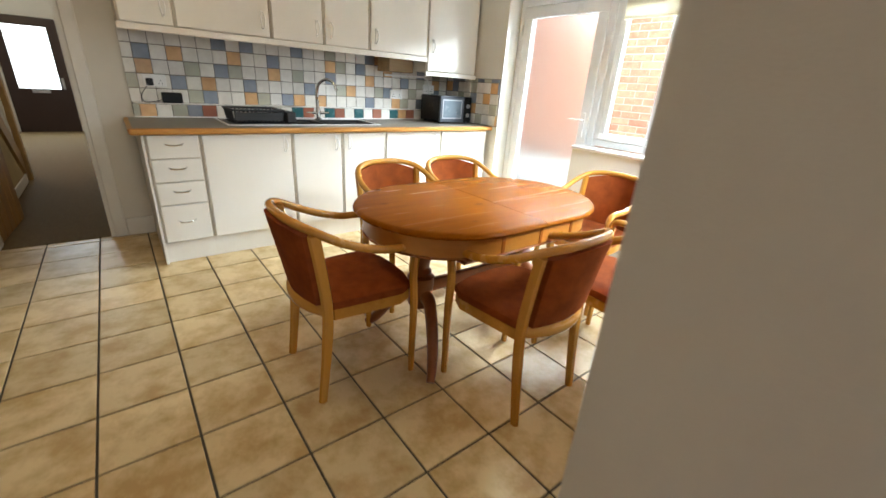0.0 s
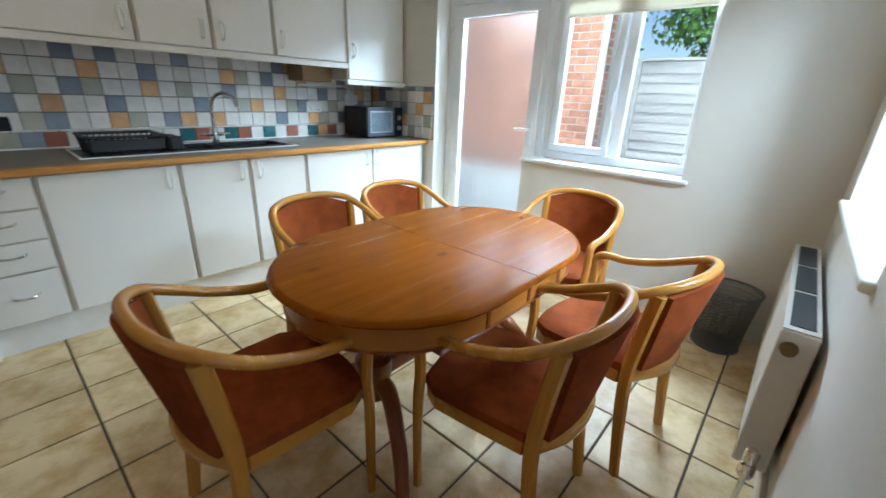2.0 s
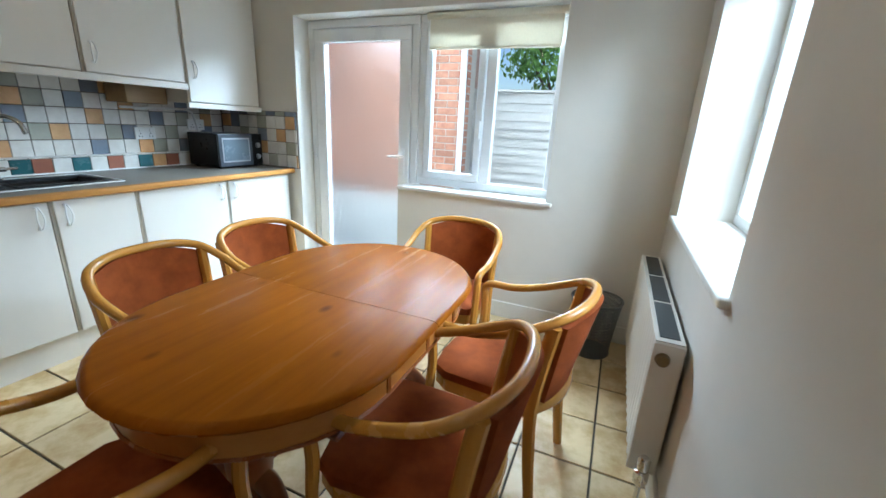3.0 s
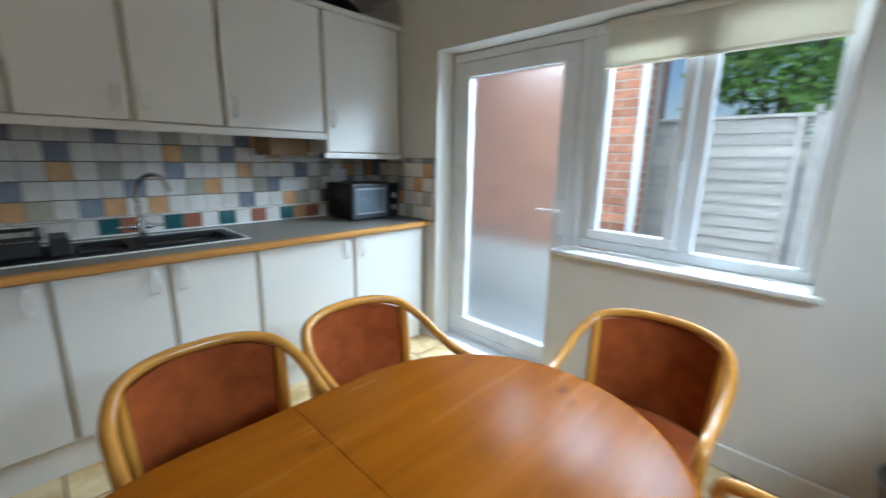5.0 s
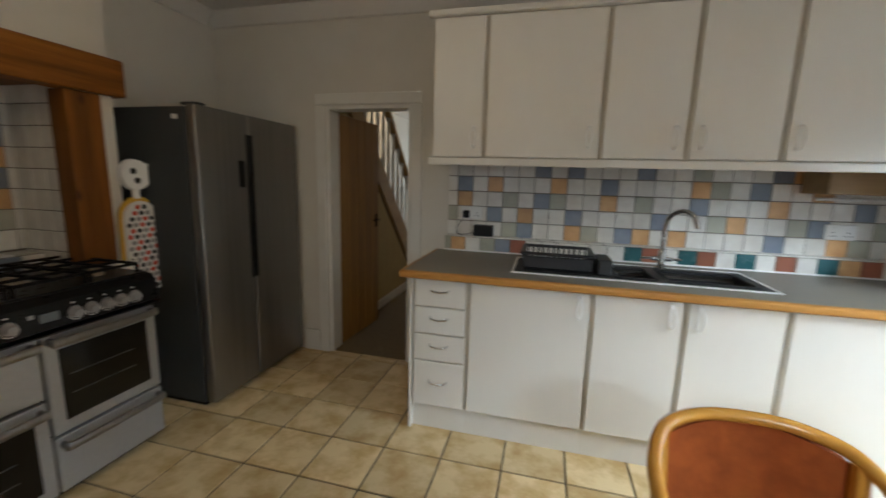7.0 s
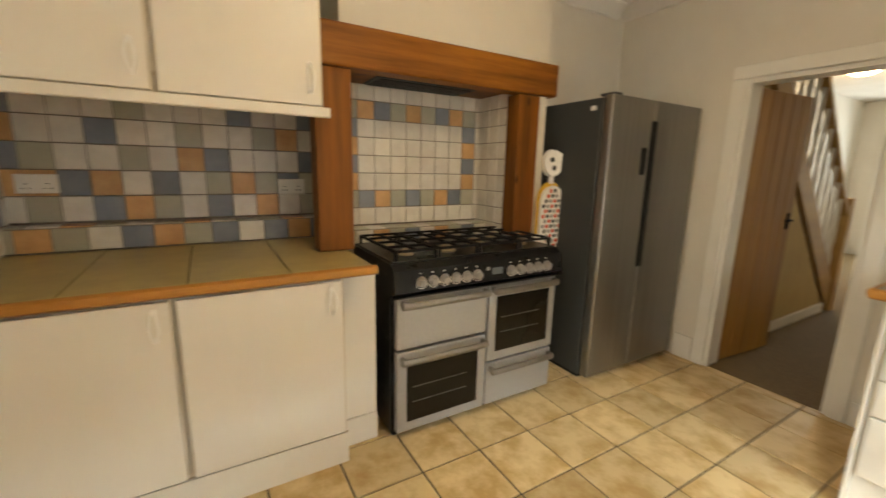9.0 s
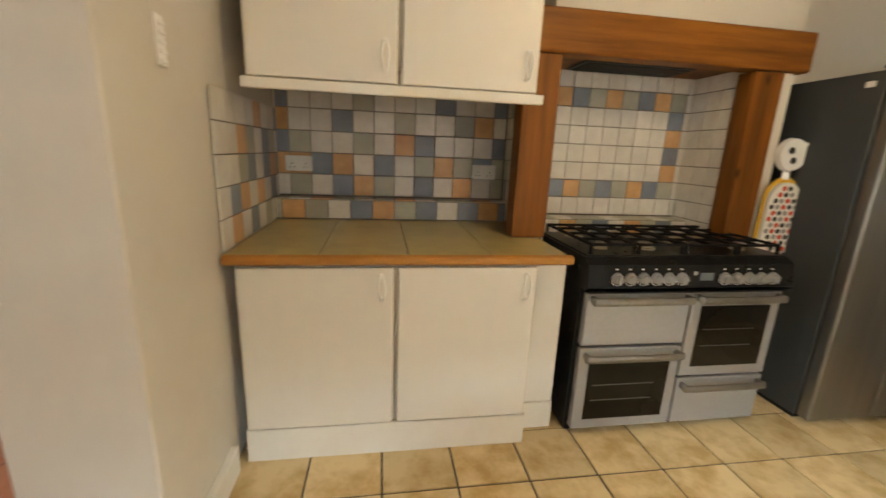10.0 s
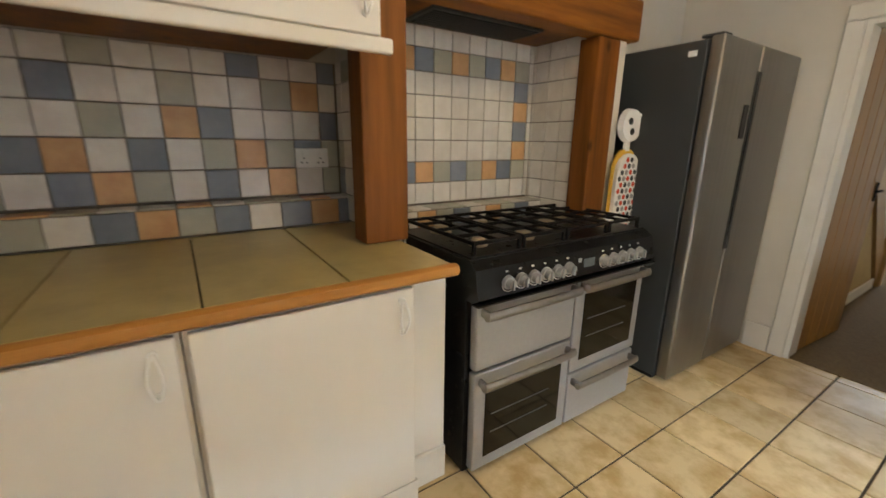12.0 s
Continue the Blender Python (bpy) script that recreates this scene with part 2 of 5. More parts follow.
def tube(bm, pts, r, n=8, radii=None, flat=1.0, up=Vector((0, 0, 1))):
    rings = []
    for i, p in enumerate(pts):
        d = (Vector(pts[min(i + 1, len(pts) - 1)]) - Vector(pts[max(i - 1, 0)])).normalized()
        s = d.cross(up)
        s = s.normalized() if s.length > 1e-3 else Vector((1, 0, 0))
        u = s.cross(d)
        rr = radii[i] if radii else r
        rings.append([bm.verts.new(Vector(p) + rr * (math.cos(2 * math.pi * k / n) * s + flat * math.sin(2 * math.pi * k / n) * u)) for k in range(n)])
    for a, b in zip(rings, rings[1:]):
        for k in range(n):
            bm.faces.new((a[k], a[(k + 1) % n], b[(k + 1) % n], b[k]))
    bm.faces.new(rings[0][::-1])
    bm.faces.new(rings[-1])
    return bm


def cyl(bm, p, q, r, r2=None, n=16):
    return tube(bm, [p, q], r, n, [r, r if r2 is None else r2], up=Vector((0.01, 1, 0.02)).normalized())


def lathe(bm, prof, cx=0.0, cy=0.0, n=24):
    rings = [[bm.verts.new((cx + r * math.cos(2 * math.pi * k / n), cy + r * math.sin(2 * math.pi * k / n), z)) for k in range(n)] for r, z in prof]
    for a, b in zip(rings, rings[1:]):
        for k in range(n):
            bm.faces.new((a[k], a[(k + 1) % n], b[(k + 1) % n], b[k]))
    bm.faces.new(rings[0][::-1])
    bm.faces.new(rings[-1])
    return bm


def loop_solid(bm, layers):
    """A closed solid through layers of equal loops, from bottom to top."""
    rings = [[bm.verts.new(p) for p in loop] for loop in layers]
    n = len(rings[0])
    for a, b in zip(rings, rings[1:]):
        for k in range(n):
            bm.faces.new((a[k], a[(k + 1) % n], b[(k + 1) % n], b[k]))
    bm.faces.new(rings[0][::-1])
    bm.faces.new(rings[-1])
    return bm


def mesh_of(name, bm, material, smooth=False):
    bmesh.ops.recalc_face_normals(bm, faces=bm.faces[:])
    me = bpy.data.meshes.new(name)
    bm.to_mesh(me)
    bm.free()
    me.materials.append(material)
    if smooth:
        me.shade_smooth()
        me.set_sharp_from_angle(angle=radians(40))
    return me


def part(name, bm, material, parent, label="", smooth=False):
    ob = new(name, mesh_of(name, bm, material, smooth))
    ob.parent = parent
    return tagged(ob, label)


def thing(name, label, category, group="", at=None):
    ob = new(name)
    ob.empty_display_size = 0.1
    if at is not None:
        ob.matrix_basis = at
    return tagged(ob, label, category, group)


def solo(name, bm, material, label, category, group="", at=None, smooth=False):
    ob = new(name, mesh_of(name, bm, material, smooth))
    if at is not None:
        ob.matrix_basis = at
    return tagged(ob, label, category, group)


def setting(name, bm, material, label=""):
    ob = new(name, mesh_of(name, bm, material))
    return tagged(ob, label, kind="structure")


# ---- the plan ----
XE, YN, YS, YSW, ZC = 2.93, 0.77, -2.845, -2.92, 2.55
XA, XB, XT, XR = -1.87, -1.56, -2.13, -2.0   # fridge alcove, chimney breast, worktop alcove, cooker recess
Z0, Z1 = 0.0, 2.055

bm = box(-2.0, -0.94, YN, YN + 0.14, 0, ZC)
bx(bm, -0.94, -0.28, YN, YN + 0.14, 1.885, ZC)
bx(bm, -0.28, XE + 0.28, YN, YN + 0.14, 0, ZC)
WN = setting("wall_north", bm, PAINT, "cream painted plaster wall")

bm = box(XE, XE + 0.28, -0.10, YN, 0, ZC)
bx(bm, XE, XE + 0.28, -2.13, -0.10, Z1, ZC)
bx(bm, XE, XE + 0.28, -2.13, -1.03, 0, 0.845)
bx(bm, XE, XE + 0.28, YS, -2.13, 0, ZC)
WE = setting("wall_east", bm, PAINT, "cream painted plaster wall with deep reveal")

bm = box(0.445, 1.45, -3.2, YS, 0, ZC)
bx(bm, 2.62, XE + 0.28, -3.2, YS, 0, ZC)
bx(bm, 1.45, 2.62, -3.2, YS, 0, 0.905)
bx(bm, 1.45, 2.62, -3.2, YS, 2.06, ZC)
setting("wall_south", bm, PAINT, "cream painted plaster wall")
setting("wall_south_header", box(-0.685, 0.445, -3.2, YS, 2.2, ZC), PAINT)
WSW = setting("wall_south_west", box(-2.3, -0.685, -3.27, YSW, 0, ZC, 0.006), PAINT, "cream painted plaster wall end")

WA = setting("wall_west_alcove", box(-2.3, XT, YSW, -1.565, 0, ZC), PAINT)
bm = box(-2.3, XB, -1.565, -1.54, 0, ZC)
bx(bm, -2.3, XB, -0.47, -0.28, 0, ZC)
bx(bm, -2.3, XB, -1.54, -0.47, 1.84, ZC)
bx(bm, -2.3, XR, -1.54, -0.47, 0, 1.84)
WC = setting("wall_chimney_breast", bm, PAINT, "cream painted chimney breast")
setting("wall_west", box(-2.3, XA, -0.28, YN, 0, ZC), PAINT)
setting("ceiling", box(-2.3, XE + 0.28, -3.2, YN, ZC, ZC + 0.12), CEIL)

# coving along the tops of the walls
COVE = [(0, 0), (0, -0.095), (0.02, -0.09), (0.045, -0.06), (0.07, -0.03), (0.085, -0.012), (0.085, 0)]


def coving(p, q, inward):
    bm = bmesh.new()
    p, q, w = Vector(p), Vector(q), Vector(inward)
    rings = [[bm.verts.new(e + w * a + Vector((0, 0, ZC - 0.002 + b))) for a, b in COVE] for e in (p, q)]
    k = len(COVE)
    for i in range(k):
        bm.faces.new((rings[0][i], rings[0][(i + 1) % k], rings[1][(i + 1) % k], rings[1][i]))
    bm.faces.new(rings[0])
    bm.faces.new(rings[1][::-1])
    setting("trim_coving", bm, CEIL, "white plaster coving")


coving((XA, YN - 0.002, 0), (XE, YN - 0.002, 0), (0, -1, 0))
coving((XA + 0.002, -0.28, 0), (XA + 0.002, YN - 0.09, 0), (1, 0, 0))
coving((XB + 0.002, -1.565, 0), (XB + 0.002, -0.28, 0), (1, 0, 0))
coving((XE - 0.002, YS, 0), (XE - 0.002, YN - 0.09, 0), (-1, 0, 0))
coving((0.46, YS + 0.002, 0), (XE - 0.09, YS + 0.002, 0), (0, 1, 0))

# floor slabs under the tiles
FLOOR = setting("floor", box(-2.3, XE + 0.28, -3.2, YN + 0.02, -0.1, -0.006), GROUT, "beige stone-effect tiled floor with dark grout")
HALLFLOOR = setting("floor_hall", box(-2.2, -0.1, YN + 0.02, 7.6, -0.1, 0.004), CARPET, "brown carpet")
FLOOR2 = setting("floor_back_room", box(-2.2, 1.2, -6.4, -3.2, -0.1, -0.006), QGROUT, "terracotta quarry tiled floor")

# skirting boards
def skirting(x0, x1, y0, y1, h=0.12):
    setting("baseboard", box(x0, x1, y0, y1, 0, h, 0.006, 2), WHITE, "white painted skirting board")


skirting(XE - 0.018, XE, YS, -1.04)
skirting(0.47, XE - 0.02, YS, YS + 0.018)
skirting(-1.16, -1.025, YN - 0.02, YN, 0.17)
skirting(-0.195, -0.005, YN - 0.018, YN, 0.14)
skirting(-1.16, -0.69, YSW, YSW + 0.03)

# doorway to the hall
bm = box(-1.02, -0.94, YN - 0.022, YN, 0, 1.885, 0.006)
setting("trim_doorway_side", bm, WHITE, "white painted architrave")
setting("trim_doorway_side", box(-0.28, -0.20, YN - 0.022, YN, 0, 1.885, 0.006), WHITE, "white painted architrave")
setting("trim_doorway_head", box(-1.02, -0.20, YN - 0.0225, YN, 1.886, 1.965, 0.006), WHITE, "white painted architrave")
bm = box(-0.94, -0.915, YN, YN + 0.14, 0, 1.86)
bx(bm, -0.305, -0.28, YN, YN + 0.14, 0, 1.86)
bx(bm, -0.94, -0.28, YN, YN + 0.14, 1.86, 1.885)
setting("trim_doorway_lining", bm, WHITE)

# hall shell
setting("wall_hall_west", box(-2.3, -2.2, YN + 0.14, 7.6, 0, 2.6), PAINT)
setting("wall_hall_east", box(-0.1, 0.0, YN + 0.14, 7.6, 0, 2.6), PAINT)
bm = box(-2.2, -1.5, 7.5, 7.6, 0, 2.6)
bx(bm, -0.66, -0.1, 7.5, 7.6, 0, 2.6)
bx(bm, -1.5, -0.66, 7.5, 7.6, 1.9, 2.6)
setting("wall_hall_end", bm, PAINT)
setting("ceiling_hall", box(-2.3, 0.0, YN + 0.14, 7.6, 2.55, 2.6), CEIL)

# back room shell; the south wall's window opening is assumed, out of view
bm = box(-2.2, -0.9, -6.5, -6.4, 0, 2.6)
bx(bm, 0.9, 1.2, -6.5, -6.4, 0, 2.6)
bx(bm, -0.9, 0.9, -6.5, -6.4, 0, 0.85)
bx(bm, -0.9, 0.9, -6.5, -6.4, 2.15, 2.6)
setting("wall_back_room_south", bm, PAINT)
setting("wall_back_room_west", box(-2.3, -2.2, -6.5, -3.2, 0, 2.6), PAINT)
setting("wall_back_room_east", box(1.2, 1.3, -6.5, -3.2, 0, 2.6), PAINT)
setting("ceiling_back_room", box(-2.2, 1.2, -6.4, -3.2, 2.55, 2.6), CEIL)
skirting(-2.2, -2.182, -6.38, -3.22)

# ---- kitchen units ----
def bow_handle(parent, x, y, z, axis):
    """An upright bowed handle on a door face; axis is the way out of the face."""
    a = Vector(axis)
    side = a.cross(Vector((0, 0, 1)))
    bm = bmesh.new()
    for k in (-1, 1):
        pts = [Vector((x, y, z + h)) + a * out + side * (k * w) for h, out, w in ((-0.055, 0.0, 0.0), (-0.045, 0.016, 0.006), (0.0, 0.026, 0.014), (0.045, 0.016, 0.006), (0.055, 0.0, 0.0))]
        tube(bm, smooth_path(pts, 4), 0.0042, 8, up=Vector((a.y, a.x, 0.01)))
    part("handle", bm, PLASTIC, parent, "cream oval bow handle", True)
    for k in (-0.05, 0.05):
        c = Vector((x, y, z + k))
        part("handle_rose", cyl(bmesh.new(), c - a * 0.001, c + a * 0.006, 0.011, n=12), PLASTIC, parent)


def bar_handle(parent, x, y, z, w=0.1):
    pts = smooth_path([(x - w / 2, y, z), (x - w / 2 + 0.012, y - 0.02, z - 0.004), (x, y - 0.026, z - 0.008), (x + w / 2 - 0.012, y - 0.02, z - 0.004), (x + w / 2, y, z)], 4)
    part("handle", tube(bmesh.new(), pts, 0.0055, 8), CHROME, parent, "satin metal handle", True)


def south_unit(x0, x1, y, z0, z1, depth, label, doors, handle_side, handle_z, category="kitchen cabinet", plinth=True, name="base_cabinet", drawers=False, top_trim=False):
    """A unit whose doors face -y, at y."""
    u = thing(name, label, category, "kitchen units", pose(x0, y, 0))
    w = x1 - x0
    part("carcass", box(0.002, w - 0.002, 0.02, depth, z0, z1), STRIP, u)
    if drawers:
        zs = [z0, z0 + 0.262, z0 + 0.414, z0 + 0.566, z1]
        for a, b in zip(zs, zs[1:]):
            d = part("drawer_front", box(0.012, w - 0.012, 0, 0.019, a + 0.004, b - 0.004, 0.004, 2), DOORW, u)
            bar_handle(d, w / 2, 0, (a + b) / 2 + 0.02)
    else:
        n = len(doors)
        for k in range(n):
            a, b = w * k / n + 0.012, w * (k + 1) / n - 0.012
            d = part("door", box(a, b, 0, 0.019, z0 + 0.004, z1 - 0.004, 0.004, 2), DOORW, u)
            hx = b - 0.045 if doors[k] == "r" else a + 0.045
            bow_handle(d, hx, 0, handle_z, (0, -1, 0))
    if plinth:
        part("plinth", box(0, w, 0.035, 0.05, 0.001, z0 - 0.004), WHITE, u, "white plinth board")
    return u


LB = "cream laminate base cabinet under the grey worktop"
south_unit(0.0, 0.3, 0, 0.152, 0.868, 0.6, "cream laminate four-drawer unit under the worktop", "", "", 0, drawers=True, name="drawer_unit", category="drawer unit")
south_unit(0.3, 0.9, 0, 0.152, 0.868, 0.6, LB, "r", "r", 0.79)
south_unit(0.9, 1.3, 0, 0.152, 0.868, 0.6, LB, "r", "r", 0.79)
south_unit(1.3, 1.7, 0, 0.152, 0.868, 0.6, LB, "l", "l", 0.79)
south_unit(1.7, 2.3, 0, 0.152, 0.868, 0.6, LB, "r", "r", 0.79)
south_unit(2.3, 2.9, 0, 0.152, 0.868, 0.6, LB, "l", "l", 0.79)
solo("end_panel", box(-0.016, -0.001, 0.0, YN - 0.002, 0.0, 0.866, 0.002), DOORW, "cream laminate end panel of the drawer unit", "end panel")

LU = "cream laminate wall cabinet above the tiled splashback"
UY, UZ0, UZ1 = 0.285, 1.505, 2.235
for x0, x1, side in ((0.0, 0.3, "r"), (0.3, 0.9, "r"), (0.9, 1.3, "r"), (1.3, 1.7, "l"), (1.7, 2.3, "l")):
    south_unit(x0, x1, UY, UZ0, UZ1, YN - UY - 0.002, LU, side, side, UZ0 + 0.11, plinth=False, name="wall_cabinet")
south_unit(2.3, 2.92, UY, 1.385, UZ1, YN - UY - 0.002, "taller cream wall cabinet in the corner above the microwave", "l", "l", 1.60, plinth=False, name="wall_cabinet")
solo("light_pelmet", box(-0.012, 2.30, UY - 0.012, UY + 0.008, 1.462, 1.503, 0.006, 2), DOORW, "cream pelmet strip under the wall cabinets", "pelmet")
solo("light_pelmet", box(2.285, 2.925, UY - 0.012, UY + 0.008, 1.345, 1.383, 0.006, 2), DOORW, "cream pelmet strip under the corner cabinet", "pelmet")
solo("cornice_strip", box(-0.02, 2.925, UY - 0.03, UY + 0.02, UZ1 + 0.001, UZ1 + 0.03, 0.008, 2), DOORW, "cream cornice strip on top of the wall cabinets", "cornice")
solo("boiler_pipe_box", box(2.02, 2.29, 0.50, YN - 0.04, 1.36, 1.50, 0.004), wood("bare_wood", (0.22, 0.13, 0.05), (0.32, 0.2, 0.09), 0.6), "brown wooden box under the wall cabinet", "box")
bm = bmesh.new()
tube(bm, smooth_path([(2.1, 0.73, 1.33), (2.5, 0.73, 1.335), (2.6, 0.73, 1.33), (2.64, 0.73, 1.28), (2.68, 0.73, 1.1)], 5), 0.009, 8)
solo("white_pipe", bm, PLASTIC, "thin white pipe along the tiled wall", "pipe", smooth=True)
bm = bmesh.new()
tube(bm, smooth_path([(2.35, 0.5, UZ1 + 0.05), (2.5, 0.42, UZ1 + 0.12), (2.7, 0.5, UZ1 + 0.10), (2.8, 0.6, UZ1 + 0.06)], 5), 0.05, 10, flat=0.8)
solo("dark_bag", bm, BLACK, "dark bag lying on top of the wall cabinet", "bag", smooth=True)

# worktop with a rounded wooden front edge
def worktop_edge(bm, p, q, out, zt):
    p, q, o = Vector(p), Vector(q), Vector(out)
    prof = [(0, 0), (0.012, 0), (0.024, -0.006), (0.028, -0.018), (0.024, -0.032), (0.012, -0.04), (0, -0.04)]
    rings = [[bm.verts.new(e + o * a + Vector((0, 0, zt + b))) for a, b in prof] for e in (p, q)]
    n = len(prof)
    for i in range(n):
        bm.faces.new((rings[0][i], rings[0][(i + 1) % n], rings[1][(i + 1) % n], rings[1][i]))
    bm.faces.new(rings[0])
    bm.faces.new(rings[1][::-1])
    return bm


WT = thing("worktop", "grey laminate worktop with a rounded oak front edge", "worktop")
bm = bmesh.new()
rings = []
for z in (0.87, 0.91):
    for x0, x1, y0, y1 in ((-0.045, XE - 0.002, -0.012, 0.685), (0.515, 1.705, 0.135, 0.545)):
        rings.append([bm.verts.new((x, y, z)) for x, y in ((x0, y0), (x1, y0), (x1, y1), (x0, y1))])
for p, q in ((0, 1), (2, 3), (0, 2), (1, 3)):
    for k in range(4):
        bm.faces.new((rings[p][k], rings[p][(k + 1) % 4], rings[q][(k + 1) % 4], rings[q][k]))
part("surface", bm, GREYTOP, WT)
part("front_edge", worktop_edge(bmesh.new(), (-0.06, -0.012, 0), (XE - 0.002, -0.012, 0), (0, -1, 0), 0.91), EDGE, WT, "rounded oak edge", True)
part("end_edge", worktop_edge(bmesh.new(), (-0.045, 0.685, 0), (-0.045, -0.012, 0), (-1, 0, 0), 0.91), EDGEY, WT, "rounded oak edge", True)
part("seal", box(0.0, XE - 0.01, 0.672, 0.684, 0.91, 0.918), PLASTIC, WT, "white sealant bead")

# sink set in the worktop
SK = thing("sink", "black composite sink with drainer and white rim", "sink", at=pose(0.5, 0.12, 0.911))
bm = box(0, 1.22, 0, 0.012, 0, 0.006)
bx(bm, 0, 1.22, 0.428, 0.44, 0, 0.006)
bx(bm, 0, 0.012, 0.012, 0.428, 0, 0.006)
bx(bm, 1.208, 1.22, 0.012, 0.428, 0, 0.006)
part("rim", bm, PLASTIC, SK, "white bead round the sink")
bm = box(0.013, 0.535, 0.013, 0.427, -0.006, 0.003)
bx(bm, 0.535, 1.207, 0.013, 0.065, -0.006, 0.003)
bx(bm, 0.535, 1.207, 0.33, 0.427, -0.006, 0.003)
bx(bm, 0.705, 0.775, 0.065, 0.33, -0.006, 0.003)
bx(bm, 1.145, 1.207, 0.065, 0.33, -0.006, 0.003)
part("drainer", bm, SINKB, SK)
for k in range(9):
    part("drainer_rib", box(0.06, 0.46, 0.05 + k * 0.04, 0.062 + k * 0.04, 0.003, 0.008, 0.002), SINKB, SK)
for x0, x1 in ((0.52, 0.72), (0.76, 1.16)):
    b = bmesh.new()
    bx(b, x0, x1, 0.05, 0.065, 0.003, 0.011, 0.003)
    bx(b, x0, x1, 0.33, 0.345, 0.003, 0.011, 0.003)
    bx(b, x0, x0 + 0.015, 0.066, 0.329, 0.004, 0.011, 0.003)
    bx(b, x1 - 0.015, x1, 0.066, 0.329, 0.004, 0.011, 0.003)
    part("bowl_rim", b, SINKB, SK)
    bw = box(x0 - 0.01, x1 + 0.01, 0.05, 0.345, -0.040, -0.037)
    bx(bw, x0 + 0.005, x0 + 0.0149, 0.065, 0.33, -0.037, -0.0065)
    bx(bw, x1 - 0.0149, x1 - 0.005, 0.065, 0.33, -0.037, -0.0065)
    part("bowl", bw, SINKB, SK, "deep black bowl")
    part("drain", lathe(bmesh.new(), [(0.04, -0.0368), (0.04, -0.034), (0.03, -0.0335)], (x0 + x1) / 2, 0.2, 20), CHROME, SK, "chrome drain", True)

TAP = thing("mixer_tap", "chrome swan-neck mixer tap on the sink", "tap", at=pose(1.30, 0.49, 0.916))
part("body", lathe(bmesh.new(), [(0.03, 0), (0.03, 0.012), (0.021, 0.018), (0.021, 0.10), (0.015, 0.11), (0.012, 0.115)]), CHROME, TAP, smooth=True)
part("spout", tube(bmesh.new(), smooth_path([(0, 0, 0.1), (0, 0, 0.23), (0.015, -0.02, 0.30), (0.06, -0.07, 0.335), (0.10, -0.12, 0.31), (0.115, -0.14, 0.25)], 6), 0.0125, 12), CHROME, TAP, smooth=True)
for s in (-1, 1):
    b = cyl(bmesh.new(), (0.018 * s, 0, 0.06), (0.05 * s, 0, 0.06), 0.013)
    bx(b, min(0.05 * s, 0.10 * s), max(0.05 * s, 0.10 * s), -0.008, 0.008, 0.055, 0.068, 0.003)
    part("lever", b, CHROME, TAP, smooth=True)

# dish rack
DR = thing("dish_rack", "black plastic dish rack on the drainer", "dish rack", at=pose(0.54, 0.16, 0.922))
bm = bmesh.new()
loop_solid(bm, [[(x * a + 0.19, y * a + 0.16, z) for x, y in ((-0.17, -0.13), (0.17, -0.13), (0.17, 0.13), (-0.17, 0.13))] for a, z in ((0.9, 0.0), (1.0, 0.012))])
part("tray", bm, SINKB, DR)
bm = bmesh.new()
for k in range(12):
    for y in (0.02, 0.30):
        x = 0.03 + k * 0.029
        cyl(bm, (x, y + (0.012 if y < 0.1 else -0.012), 0.01), (x, y, 0.105), 0.005, n=6)
for k in range(9):
    for x in (0.01, 0.37):
        y = 0.035 + k * 0.032
        cyl(bm, (x + (0.012 if x < 0.1 else -0.012), y, 0.01), (x, y, 0.105), 0.005, n=6)
part("bars", bm, SINKB, DR)
bm = box(0.0, 0.38, 0.005, 0.03, 0.10, 0.12, 0.006)
bx(bm, 0.0, 0.38, 0.29, 0.315, 0.10, 0.12, 0.006)
bx(bm, 0.0, 0.025, 0.03, 0.29, 0.10, 0.12, 0.006)
bx(bm, 0.355, 0.38, 0.03, 0.29, 0.10, 0.12, 0.006)
part("rim", bm, SINKB, DR)
bm = box(0.39, 0.46, 0.01, 0.2, 0.0, 0.10, 0.01, 2)
bx(bm, 0.02, 0.36, 0.006, 0.016, 0.02, 0.095, 0.003)
part("cutlery_cup", bm, SINKB, DR)

for ob in DR.children:
    ob.data.transform(Matrix.Diagonal((1, 1, 0.8, 1)))

# microwave
MWF = mat("dark_blue_grey_plastic", (0.05, 0.06, 0.075), 0.35)
MW = thing("microwave", "black microwave oven with silver door frame on the worktop", "microwave", at=pose(2.475, 0.27, 0.912))
part("case", box(0, 0.46, 0.02, 0.34, 0.012, 0.26, 0.008, 2), BLACK, MW)
D = part("door", box(0.0, 0.35, -0.005, 0.0195, 0.012, 0.26, 0.006, 2), MWF, MW, "silver door frame")
part("window_border", box(0.03, 0.315, -0.0075, -0.0055, 0.045, 0.23, 0.001), SILVER, D, "silver border")
part("window", box(0.042, 0.303, -0.0095, -0.008, 0.057, 0.218, 0.001), SCREEN, D, "blue-grey glass window")
P = part("control_panel", box(0.352, 0.46, -0.004, 0.0195, 0.012, 0.26, 0.005, 2), BLACK, MW)
for z in (0.08, 0.17):
    part("dial", cyl(bmesh.new(), (0.405, -0.004, z), (0.405, -0.022, z), 0.022, 0.019), SILVER, P)
for x, y in ((0.04, 0.05), (0.42, 0.05), (0.04, 0.3), (0.42, 0.3)):
    part("foot", cyl(bmesh.new(), (x, y, 0), (x, y, 0.013), 0.015, n=10), BLACK, MW)
for ob in MW.children_recursive:
    ob.data.transform(Matrix.Diagonal((0.89, 1, 1, 1)))

